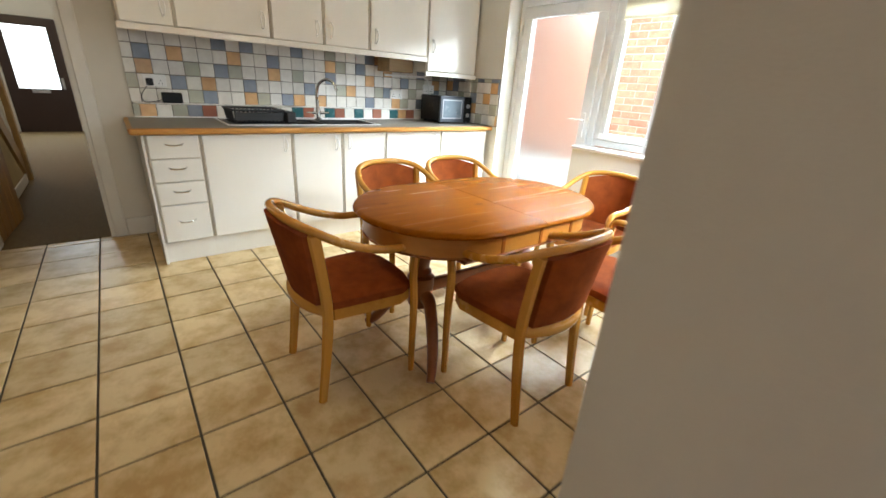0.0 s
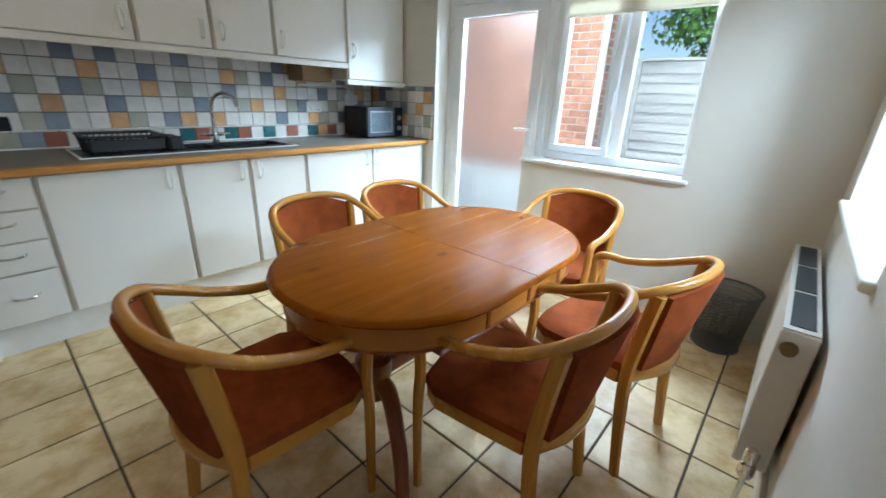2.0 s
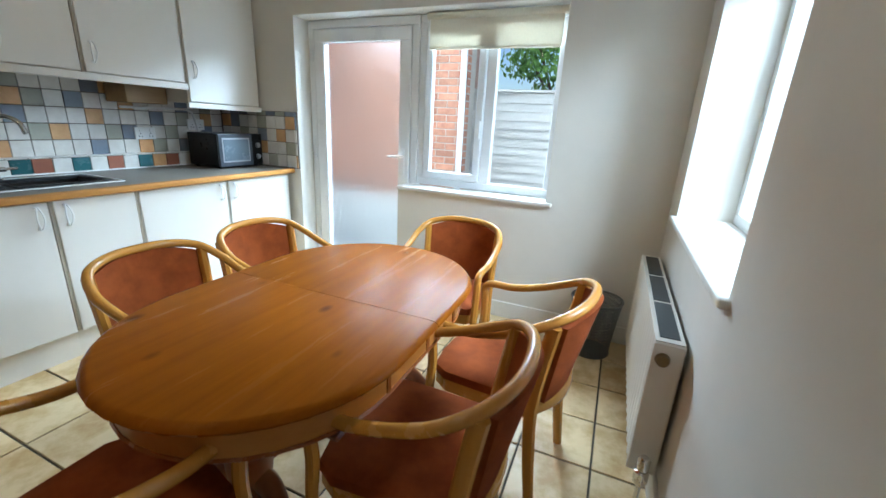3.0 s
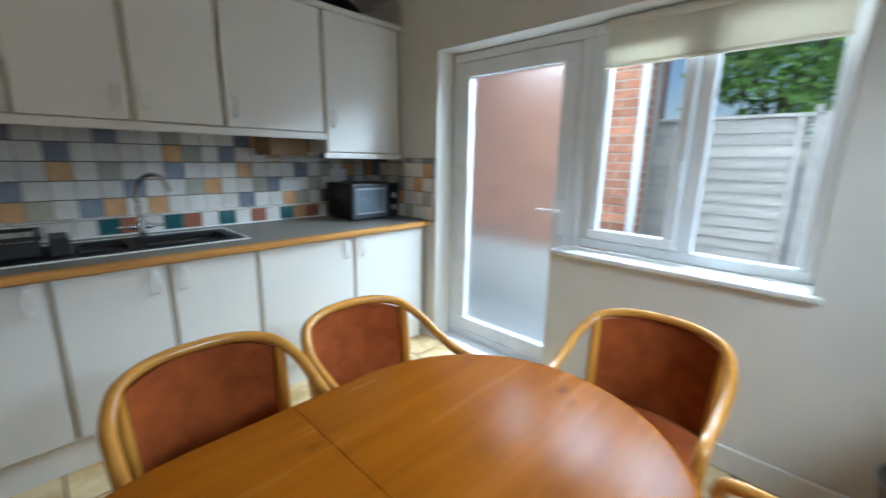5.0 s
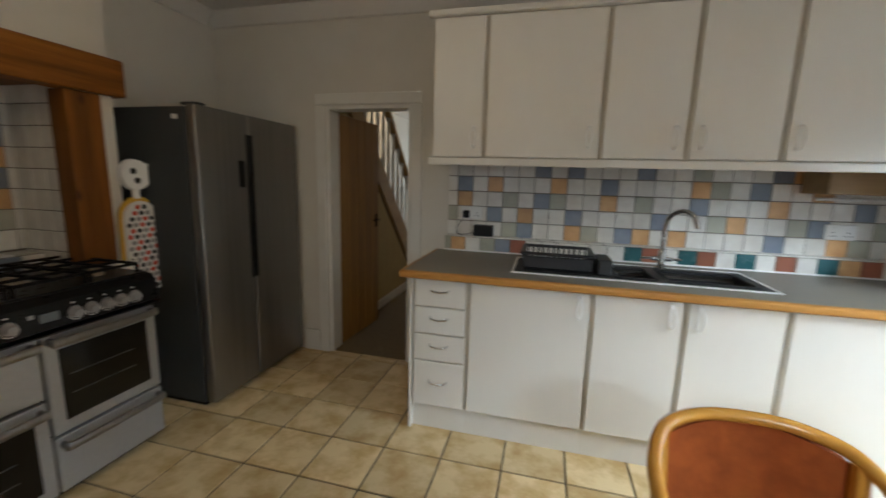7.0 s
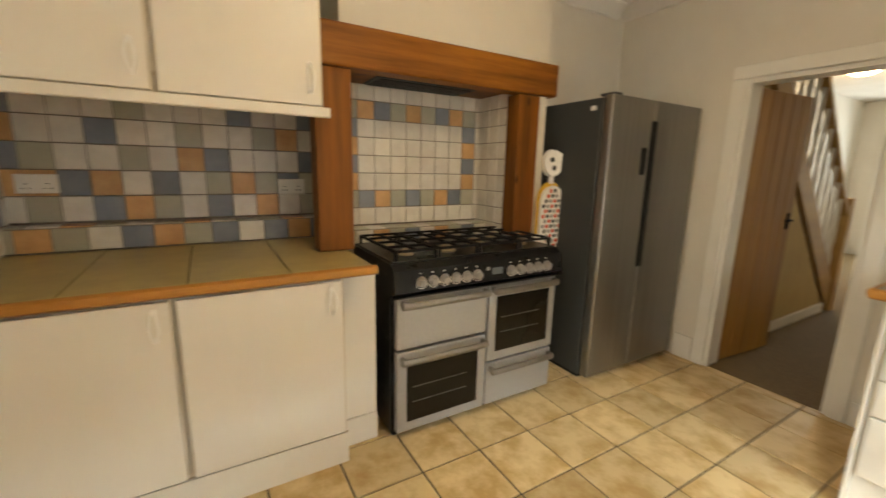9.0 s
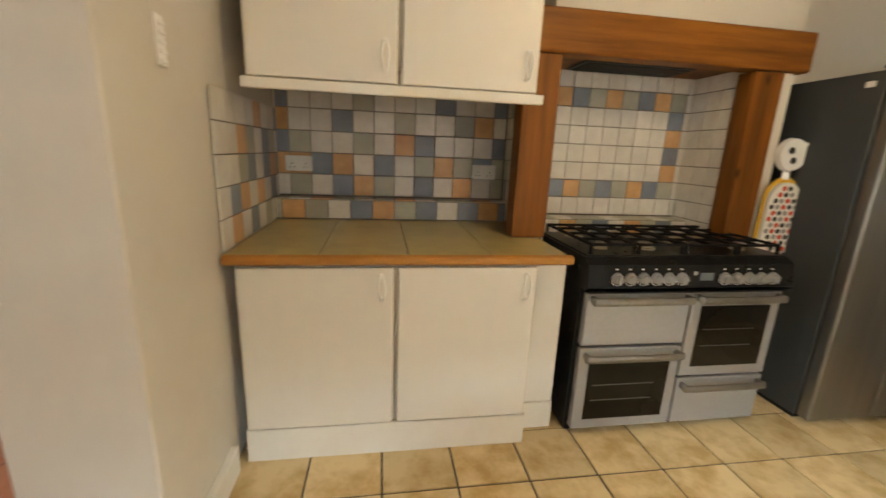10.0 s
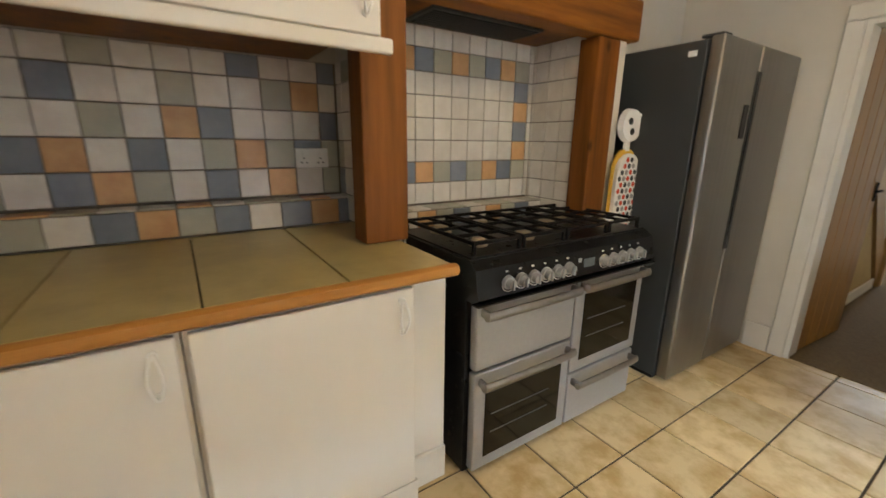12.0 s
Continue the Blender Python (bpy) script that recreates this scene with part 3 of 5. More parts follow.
# kettle lead box and sockets on the tiled wall
RT = thing("router_box", "small black box with a cable on the tiled ledge", "box", at=pose(0.19, 0.688, 1.012))
part("case", box(0, 0.13, 0.0, 0.06, 0, 0.075, 0.006, 2), BLACK, RT)
part("cable", tube(bmesh.new(), smooth_path([(0.0, 0.05, 0.02), (-0.05, 0.05, 0.006), (-0.11, 0.045, 0.004), (-0.12, 0.05, 0.05), (-0.08, 0.055, 0.11), (-0.07, 0.055, 0.13)], 6), 0.0025, 6), BLACK, RT, smooth=True)


def socket_plate(m, wide=0.146, plug=False):
    s = thing("wall_socket", "white plastic double wall socket on the tiles", "socket", "wall sockets", m)
    part("plate", box(-wide / 2, wide / 2, -0.012, 0, -0.043, 0.043, 0.004, 2), PLASTIC, s)
    for k in (-1, 1):
        if wide > 0.1 or k == 1:
            part("rocker", box(k * wide / 4 - 0.008, k * wide / 4 + 0.008, -0.016, -0.0125, 0.012, 0.03, 0.002), PLASTIC, s)
    # black squares on the plate colour in the dark inside of the pin holes
    for k in (-1, 1):
        for dx, dz in ((-0.011, -0.02), (0.011, -0.02), (0, 0.0)):
            part("pin_hole_shade", box(k * wide / 4 + dx - 0.003, k * wide / 4 + dx + 0.003, -0.0135, -0.0122, dz - 0.003, dz + 0.003), BLACK, s)
    if plug:
        part("plug", box(-0.055, -0.01, -0.045, -0.0165, -0.035, 0.015, 0.008, 2), BLACK, s, "black plug")


socket_plate(pose(0.165, YN - 0.0185, 1.165), plug=True)
socket_plate(pose(2.25, YN - 0.0185, 1.15))
socket_plate(pose(2.66, YN - 0.0185, 1.22))

# ---- cooker side ----
XW = -1.20


def east_unit(y0, y1, x, z0, z1, depth, label, handle_z, side, name, plinth):
    u = thing(name, label, "kitchen cabinet", "kitchen units", pose(x, y0, 0))
    w = y1 - y0
    part("carcass", box(-depth, -0.02, 0.002, w - 0.002, z0 if plinth else z0 + 0.07, z1), STRIP, u)
    if not plinth:
        part("bottom_rail", box(-0.05, -0.0205, 0.002, w - 0.002, z0, z0 + 0.069), STRIP, u)
    d = part("door", box(-0.019, 0, 0.012, w - 0.012, z0 + 0.004, z1 - 0.004, 0.004, 2), DOORW, u)
    bow_handle(d, 0, w - 0.055 if side == "r" else 0.055, handle_z, (1, 0, 0))
    if plinth:
        part("plinth", box(-0.02, -0.005, 0, w, 0.001, z0 - 0.004), WHITE, u, "white plinth board")
    return u


LW = "cream laminate base cabinet under the stone-tiled worktop"
east_unit(-2.875, -2.27, XW, 0.152, 0.855, 0.9, LW, 0.77, "r", "base_cabinet", True)
east_unit(-2.27, -1.675, XW, 0.152, 0.855, 0.9, LW, 0.77, "r", "base_cabinet", True)
F = thing("filler_panel", "cream filler panel beside the cooker", "panel", at=pose(0, 0, 0))
part("panel", box(-1.555, -1.315, -1.672, -1.500, 0, 0.855), DOORW, F)
part("skirting_block", box(-1.314, -1.298, -1.672, -1.500, 0, 0.14, 0.005, 2), WHITE, F, "white skirting block")
LUW = "cream laminate wall cabinet over the worktop alcove"
east_unit(-2.83, -2.26, -1.345, 1.545, 2.235, 0.78, LUW, 1.65, "r", "wall_cabinet", False)
east_unit(-2.26, -1.695, -1.345, 1.545, 2.235, 0.78, LUW, 1.65, "r", "wall_cabinet", False)
solo("light_pelmet", box(-1.352, -1.33, -2.84, -1.675, 1.503, 1.543, 0.006, 2), DOORW, "cream pelmet strip under the wall cabinets", "pelmet")
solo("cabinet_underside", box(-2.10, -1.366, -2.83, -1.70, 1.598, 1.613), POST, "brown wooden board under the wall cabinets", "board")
solo("cornice_strip", box(-1.36, -1.315, -2.84, -1.68, 2.236, 2.265, 0.008, 2), DOORW, "cream cornice strip on top of the wall cabinets", "cornice")

W2 = thing("tiled_worktop", "olive stone-tiled worktop with an oak front edge", "worktop")
part("base", box(-2.02, -1.21, YSW + 0.016, -1.57, 0.858, 0.890), GROUT, W2)
for k in range(4):
    a = YSW + 0.018 + k * 0.342
    part("tile", box(-2.0, -1.213, a, min(a + 0.337, -1.55), 0.891, 0.902, 0.0015), SLAB, W2)
part("front_edge", worktop_edge(bmesh.new(), (-1.21, YSW + 0.016, 0), (-1.21, -1.535, 0), (1, 0, 0), 0.902), EDGEY, W2, "rounded oak edge", True)

CS = thing("cooker_surround", "stained wooden beam and posts around the cooker recess", "beam")
part("beam", box(-1.64, -1.525, -1.695, -0.225, 1.755, 1.94, 0.012, 3), BEAM, CS)
for y0, y1 in ((-1.69, -1.518), (-0.505, -0.345)):
    part("post", box(-1.66, -1.546, y0, y1, 0.905, 1.753, 0.006, 2), POST, CS)
HOOD = thing("extractor_hood", "dark built-in extractor hood under the beam", "extractor hood")
part("panel", box(XR + 0.03, -1.645, -1.524, -0.49, 1.776, 1.838), POST, HOOD, "stained wooden soffit")
GR = part("grille", box(-1.92, -1.69, -1.33, -0.72, 1.764, 1.775, 0.004), GREYSIDE, HOOD, "grey filter grille")
for k in range(9):
    part("slat", box(-1.90 + k * 0.022, -1.889 + k * 0.022, -1.31, -0.74, 1.759, 1.7635), BLACK, GR)

socket_plate(pose(XT + 0.019, -2.79, 1.205, 0, 0, 90))
socket_plate(pose(XT + 0.019, -1.71, 1.19, 0, 0, 90))

solo("filler_panel", box(-1.80, -1.47, -0.418, -0.30, 0.0, 0.905, 0.004, 2), PLASTIC, "narrow white filler unit between the cooker and the fridge", "panel")

# range cooker; local x runs along the front, y into the wall
CK = thing("range_cooker", "black and silver range cooker with gas hob", "cooker", at=pose(-1.215, -1.455, 0, 0, 0, 90))
CW = 1.025
part("body", box(0.003, CW - 0.003, 0.04, 0.55, 0.03, 0.86), BLACK, CK)
part("plinth", box(0.02, CW - 0.02, 0.06, 0.5, 0.0, 0.03), BLACK, CK)


def oven_door(x0, x1, z0, z1, window, label):
    d = part("door", box(x0, x1, 0.0, 0.038, z0, z1, 0.006, 2), SILVER, CK, label)
    if window:
        part("window", box(x0 + 0.05, x1 - 0.05, -0.003, -0.0005, z0 + 0.05, z1 - 0.075, 0.001), DARKGLASS, d, "dark oven glass")
        for k in (0.35, 0.62):
            z = z0 + 0.05 + (z1 - z0 - 0.125) * k
            part("shelf_bar", cyl(bmesh.new(), (x0 + 0.08, -0.004, z), (x1 - 0.12, -0.004, z), 0.0022, n=6), MESHG, d)
    z = z1 - 0.035
    pts = smooth_path([(x0 + 0.025, 0.0, z), (x0 + 0.028, -0.028, z), (x0 + 0.05, -0.042, z), (x1 - 0.05, -0.042, z), (x1 - 0.028, -0.028, z), (x1 - 0.025, 0.0, z)], 4)
    part("handle", tube(bmesh.new(), pts, 0.010, 10, flat=1.75), STEEL, d, "brushed steel bar handle", True)


oven_door(0.02, 0.53, 0.475, 0.735, False, "silver grill door")
oven_door(0.02, 0.53, 0.045, 0.462, True, "silver oven door")
oven_door(0.54, CW - 0.015, 0.30, 0.735, True, "silver oven door")
oven_door(0.54, CW - 0.015, 0.045, 0.288, False, "silver drawer front")
bm = bmesh.new()
loop_solid(bm, [[(x, 0.0, 0.742), (x, 0.56, 0.742), (x, 0.56, 0.885), (x, 0.03, 0.885), (x, -0.01, 0.86), (x, -0.028, 0.76)] for x in (0.0, CW)])
PN = part("control_panel", bm, BLACK, CK)
lip = box(-0.004, CW + 0.004, -0.034, 0.005, 0.738, 0.7415)
part("panel_lip", lip, BLACK, PN)
for k, x in enumerate([0.13 + 0.062 * i for i in range(6)] + [0.655 + 0.062 * i for i in range(5)]):
    b = cyl(bmesh.new(), (x, -0.02, 0.805), (x, -0.034, 0.803), 0.025, 0.024, 18)
    cyl(b, (x, -0.034, 0.803), (x, -0.052, 0.801), 0.019, 0.017, 18)
    bx(b, x - 0.004, x + 0.004, -0.06, -0.052, 0.783, 0.82, 0.002)
    part("knob", b, SILVER, PN, "silver control knob", True)
for x in [0.13 + 0.062 * i for i in range(6)] + [0.655 + 0.062 * i for i in range(5)]:
    arc = [(x + 0.030 * math.cos(a), -0.0255 + 0.006 * math.sin(a), 0.803 + 0.030 * math.sin(a)) for a in [math.pi * (1.08 + 0.84 * k / 8) for k in range(9)]]
    part("dial_mark", tube(bmesh.new(), arc, 0.0016, 5), PLASTIC, PN, "white printed arc")
    part("dial_mark", box(x - 0.005, x + 0.005, -0.018, -0.0145, 0.839, 0.844), PLASTIC, PN)
part("clock", box(0.535, 0.60, -0.0225, -0.018, 0.79, 0.825), SCREEN, PN, "small dark display")
part("badge", box(0.50, 0.52, -0.0225, -0.018, 0.815, 0.832, 0.002), SILVER, PN)
part("hob_plate", box(0.01, CW - 0.01, 0.03, 0.55, 0.885, 0.893, 0.002), BLACK, CK)
for x, y, r in ((0.14, 0.16, 0.035), (0.14, 0.42, 0.045), (0.37, 0.16, 0.045), (0.37, 0.42, 0.03), (0.63, 0.28, 0.055), (0.87, 0.16, 0.035), (0.87, 0.42, 0.045)):
    h = part("burner", lathe(bmesh.new(), [(r, 0.893), (r * 1.05, 0.90), (r * 0.8, 0.905), (r * 0.8, 0.912), (r * 0.72, 0.915)], x, y, 20), BRASS, CK, "gas burner with cap", True)
    part("cap", lathe(bmesh.new(), [(r * 0.68, 0.916), (r * 0.7, 0.92), (r * 0.6, 0.924)], x, y, 20), BRASS, h, "pale burner cap", True)
for x0, x1 in ((0.03, 0.25), (0.26, 0.49), (0.50, 0.76), (0.77, 0.99)):
    b = bmesh.new()
    for y in (0.05, 0.53):
        bx(b, x0, x1, y - 0.006, y + 0.006, 0.93, 0.942)
    for x in (x0 + 0.006, x1 - 0.006):
        bx(b, x - 0.006, x + 0.006, 0.056, 0.524, 0.93, 0.942)
    xm = (x0 + x1) / 2
    bx(b, xm - 0.005, xm + 0.005, 0.056, 0.524, 0.931, 0.943)
    for y in (0.16, 0.29, 0.42):
        bx(b, x0 + 0.012, xm - 0.005, y - 0.005, y + 0.005, 0.931, 0.943)
        bx(b, xm + 0.005, x1 - 0.012, y - 0.005, y + 0.005, 0.931, 0.943)
    for x in (x0 + 0.006, x1 - 0.006):
        for y in (0.05, 0.53):
            bx(b, x - 0.006, x + 0.006, y - 0.006, y + 0.006, 0.893, 0.93)
    part("pan_support", b, IRON, CK, "cast iron pan support")

# fridge freezer
FR = thing("fridge_freezer", "tall stainless side-by-side fridge freezer", "fridge", at=pose(-1.158, -0.17, 0, 0, 0, 90))
FW = 0.885
part("body", box(0, FW, 0.07, 0.68, 0.03, 1.725, 0.004), GREYSIDE, FR)
part("base_grille", box(0.02, FW - 0.02, 0.09, 0.6, 0.0, 0.029), BLACK, FR)
for x0, x1, hx in ((0.0, 0.388, 0.372), (0.398, FW, 0.404)):
    d = part("door", box(x0, x1, 0.0, 0.062, 0.035, 1.737, 0.012, 3), STEEL, FR, "brushed stainless door", True)
    part("grip_recess", box(hx - 0.010, hx + 0.022 if x0 else hx + 0.014, -0.0015, 0.01, 0.72, 1.62, 0.004), BLACK, d, "dark recessed grip")
part("display", box(0.295, 0.345, -0.003, 0.001, 1.30, 1.46, 0.001), BLACK, FR, "dark control display")
part("hinge_cover", box(0.03, 0.10, 0.02, 0.12, 1.738, 1.752, 0.004), GREYSIDE, FR)
part("rating_sticker", box(-0.0012, -0.0002, 0.11, 0.15, 1.66, 1.685), PLASTIC, FR, "small white sticker")

# oven glove and hook beside the fridge
GL = thing("oven_gloves", "spotted red, grey and black oven gloves hanging beside the fridge", "oven gloves", at=pose(-1.49, -0.235, 0.0, 0, 0, 90))


def glove_loop(w, z0, z1, y, grow=1.0):
    pts = []
    for k in range(9):
        a = math.pi * k / 8
        pts.append((0.0 + w * math.cos(a) * grow, y, z1 - w + w * math.sin(a) * grow))
    return pts + [(-w * 1.06 * grow, y, z0), (w * 1.06 * grow, y, z0)]


part("pad", loop_solid(bmesh.new(), [glove_loop(0.095, 0.72, 1.22, y, g) for y, g in ((-0.004, 0.95), (0.0, 1.0), (0.02, 1.0), (0.024, 0.95))]), FABW, GL, "white quilted pad with dots", True)
part("lining", loop_solid(bmesh.new(), [glove_loop(0.105, 0.75, 1.245, y) for y in (0.0245, 0.036)]), YELLOW, GL, "yellow lining", True)
rr = random.Random(4)
for i in range(15):
    for j in range(6):
        x, z = -0.09 + j * 0.036 + (0.018 if i % 2 else 0) - 0.008, 0.74 + i * 0.032
        if z > 1.20 - 0.075 and abs(x) > 0.045 or abs(x) > 0.082:
            continue
        part("dot", cyl(bmesh.new(), (x, -0.0042, z), (x, -0.0052, z), 0.0135, n=10), (RED, DARKP, GREYP)[(i * 2 + j) % 3], GL)
HK = thing("novelty_hook", "white round plastic hook on the wooden post", "hook", at=pose(-1.50, -0.235, 1.36, 0, 0, 90))
part("disc", cyl(bmesh.new(), (0, 0.03, 0), (0, 0.0, 0), 0.085, 0.08, 24), PLASTIC, HK, "", True)
part("horn", tube(bmesh.new(), smooth_path([(0.05, 0.01, 0.05), (0.09, 0.0, 0.06), (0.12, -0.01, 0.075)], 4), 0.011, 8), PLASTIC, HK, "", True)
for x, z in ((-0.02, 0.02), (0.0, -0.03)):
    part("spot", cyl(bmesh.new(), (x, 0.0, z), (x, -0.003, z), 0.017, 0.017, 12), DARKP, HK, "black spot")
part("stem", box(-0.02, 0.02, 0.012, 0.03, -0.13, -0.05, 0.004), PLASTIC, HK)

# ---- dining table and chairs ----
TX, TY, TL, TWD = 1.285, -1.675, 1.33, 0.86
TB_ = thing("dining_table", "oval pine extending dining table on two turned pedestals", "table", at=pose(TX, TY, 0))


def oval(l, w, z, n=20, grow=0.0, half=0):
    """A loop with straight sides and rounded ends; half: -1 or 1 keeps one side of the seam."""
    a, b, st = l / 2 + grow, w / 2 + grow, (l - w) / 2 * 0.95
    right = [(st + (a - st) * math.cos(t), b * math.sin(t), z) for t in [math.pi * (k / n - 0.5) for k in range(n + 1)]]
    if half == 1:
        return [(0.0012, -b, z)] + right + [(0.0012, b, z)]
    left = [(-x, -y, z) for x, y, z in right]
    if half == -1:
        return [(-0.0012, b, z)] + left + [(-0.0012, -b, z)]
    return right + left


for h in (-1, 1):
    lay = [oval(TL, TWD, z, 20, g, h) for z, g in ((0.712, -0.035), (0.716, -0.022), (0.724, -0.006), (0.733, 0.0), (0.741, -0.003), (0.747, -0.011), (0.75, -0.022))]
    part("tabletop", loop_solid(bmesh.new(), lay), TABLEW, TB_, "orange knotty pine half top", True)
part("apron", loop_solid(bmesh.new(), [oval(TL - 0.09, TWD - 0.09, z) for z in (0.632, 0.7115)]), APRONW, TB_, "lighter wooden rail", True)
part("apron_bead", loop_solid(bmesh.new(), [oval(TL - 0.085, TWD - 0.085, z, 20, g) for z, g in ((0.622, 0.0), (0.6265, 0.004), (0.6315, 0.0))]), TABLED, TB_, "", True)
for s in (-1, 1):
    for x in (-0.22, 0.02, 0.24):
        b = (TWD - 0.09) / 2
        part("apron_block", box(x - 0.008, x + 0.008, s * b - 0.004, s * b + 0.004, 0.634, 0.711), TABLED, TB_, "dark joint block")
for s in (-1, 1):
    px = s * 0.355
    c = part("pedestal", lathe(bmesh.new(), [(0.052, 0.24), (0.058, 0.25), (0.060, 0.30), (0.066, 0.36), (0.066, 0.40), (0.048, 0.415), (0.053, 0.43), (0.040, 0.45), (0.044, 0.48), (0.058, 0.53), (0.064, 0.57), (0.05, 0.60), (0.07, 0.612), (0.07, 0.631)], px, 0, 28), TABLEL, TB_, "turned dark wood column", True)
    part("bearer", box(px - 0.05, px + 0.05, -0.36, 0.36, 0.605, 0.6215, 0.005), TABLEL, TB_)
    for t in (-1, 1):
        pts = smooth_path([(px, t * 0.03, 0.31), (px + s * 0.012, t * 0.10, 0.29), (px + s * 0.06, t * 0.20, 0.17), (px + s * 0.10, t * 0.26, 0.07), (px + s * 0.135, t * 0.30, 0.02)], 6)
        n = len(pts)
        part("leg", tube(bmesh.new(), pts, 0.03, 10, [0.036 - 0.017 * k / (n - 1) for k in range(n)], flat=1.15), TABLEL, TB_, "curved splayed leg", True)
part("stretcher", box(-0.31, 0.31, -0.02, 0.02, 0.30, 0.365, 0.012, 2), TABLEL, TB_, "dark wood stretcher", True)

CH = thing("dining_chair", "bentwood beech armchair with terracotta velvet seat and back", "chair", "chairs round the table", pose(0, 0, 0))
half_rail = [(-0.238, 0.219, 0.605), (-0.240, 0.207, 0.638), (-0.243, 0.165, 0.652), (-0.248, 0.07, 0.655), (-0.253, -0.05, 0.684), (-0.251, -0.15, 0.722), (-0.212, -0.245, 0.768), (-0.12, -0.30, 0.789)]
rail = smooth_path(half_rail + [(0, -0.315, 0.794)] + [(-x, y, z) for x, y, z in half_rail[::-1]], 5)
part("arm_rail", tube(bmesh.new(), rail, 0.0185, 10, flat=0.9), BEECHB, CH, "bent beech arm and top rail", True)
for s in (-1, 1):
    pts = smooth_path([(s * 0.225, 0.215, 0.0), (s * 0.23, 0.215, 0.35), (s * 0.233, 0.205, 0.5), (s * 0.238, 0.213, 0.613)], 5)
    part("leg", tube(bmesh.new(), pts, 0.018, 8, [0.015 + 0.004 * min(1, k / 6) for k in range(len(pts))], up=Vector((0, 1, 0))), BEECH, CH, "", True)
    pts = smooth_path([(s * 0.205, -0.235, 0.0), (s * 0.205, -0.205, 0.25), (s * 0.208, -0.195, 0.43), (s * 0.214, -0.215, 0.6), (s * 0.220, -0.240, 0.752)], 5)
    part("leg", tube(bmesh.new(), pts, 0.018, 8, [0.016 + 0.004 * min(1, k / 6) for k in range(len(pts))], flat=1.25, up=Vector((0, 1, 0))), BEECH, CH, "", True)


def seat_loop(z, g=0.0):
    pts = [(-0.215, -0.17), (-0.228, 0.0), (-0.235, 0.15), (-0.20, 0.215), (-0.1, 0.24), (0, 0.246), (0.1, 0.24), (0.20, 0.215), (0.235, 0.15), (0.228, 0.0), (0.215, -0.17), (0.12, -0.215), (0, -0.225), (-0.12, -0.215)]
    return [(x * (1 - g), y * (1 - g), z) for x, y in pts][::-1]


part("seat_frame", loop_solid(bmesh.new(), [seat_loop(0.378, 0.03), seat_loop(0.425, 0.03)]), BEECHB, CH)
part("seat", loop_solid(bmesh.new(), [seat_loop(0.4255, 0.035), seat_loop(0.43, 0.005), seat_loop(0.445, 0.0), seat_loop(0.46, 0.02), seat_loop(0.471, 0.10), seat_loop(0.476, 0.4)]), VELVET, CH, "padded velvet seat", True)
bm = bmesh.new()
g = []
for iz in range(9):
    t = iz / 8
    z = 0.455 + t * 0.327
    row = []
    for ix in range(13):
        u = ix / 12 * 2 - 1
        half = 0.192 + 0.012 * t
        zz = z - (0.035 * u * u * t)
        y = -0.222 - 0.045 * t - (0.035 + 0.03 * t) * (1 - u * u)
        row.append((u * half, y, zz))
    g.append(row)
front = [[bm.verts.new((x, y + 0.02, z)) for x, y, z in r] for r in g]
back = [[bm.verts.new((x, y - 0.012, z)) for x, y, z in r] for r in g]
for f, flip in ((front, False), (back, True)):
    for a, b in zip(f, f[1:]):
        for k in range(12):
            q = (a[k], a[k + 1], b[k + 1], b[k])
            bm.faces.new(q[::-1] if flip else q)
for r0, r1 in ((front[0], back[0]), (front[-1], back[-1]), ([r[0] for r in front], [r[0] for r in back]), ([r[-1] for r in front], [r[-1] for r in back])):
    for k in range(len(r0) - 1):
        bm.faces.new((r0[k], r0[k + 1], r1[k + 1], r1[k]))
part("backrest", bm, VELVET, CH, "curved velvet back panel", True)
pts = smooth_path([(-0.205, -0.20, 0.425), (-0.1, -0.255, 0.425), (0, -0.27, 0.425), (0.1, -0.255, 0.425), (0.205, -0.20, 0.425)], 4)
part("back_rail", tube(bmesh.new(), pts, 0.012, 8, flat=2.3), BEECHB, CH, "", True)

for ob in CH.children:
    ob.data.transform(Matrix.Diagonal((0.965, 0.94, 1, 1)))
CHAIRS = [(0.588, -1.605, -91), (1.14, -2.115, 3), (1.664, -2.232, -7), (1.195, -1.13, 180), (1.71, -1.13, 178), (2.18, -1.765, 92)]
CH.matrix_basis = pose(CHAIRS[0][0], CHAIRS[0][1], 0, 0, 0, CHAIRS[0][2])
for x, y, a in CHAIRS[1:]:
    copy_thing(CH, pose(x, y, 0, 0, 0, a))

# ---- window wall ----
XF = 3.09   # inner face of the frames
setting("trim_head_reveal", box(XE + 0.001, XF - 0.001, -2.129, -0.101, Z1 - 0.004, Z1 - 0.001), WHITE)
W1 = tagged(new("window_1"), "white plastic two-light window with a cream roller blind", kind="structure")
Y0, Y1, S0, S1 = -2.13, -1.10, 0.875, Z1 - 0.006


def frame_ring(x0, x1, y0, y1, z0, z1, w, bev=0.006):
    b = box(x0, x1, y0, y1, z0, z0 + w, bev)
    bx(b, x0, x1, y0, y1, z1 - w, z1, bev)
    bx(b, x0 + 0.001, x1 - 0.001, y0, y0 + w, z0 + w - 0.004, z1 - w + 0.004, bev)
    bx(b, x0 + 0.001, x1 - 0.001, y1 - w, y1, z0 + w - 0.004, z1 - w + 0.004, bev)
    return b


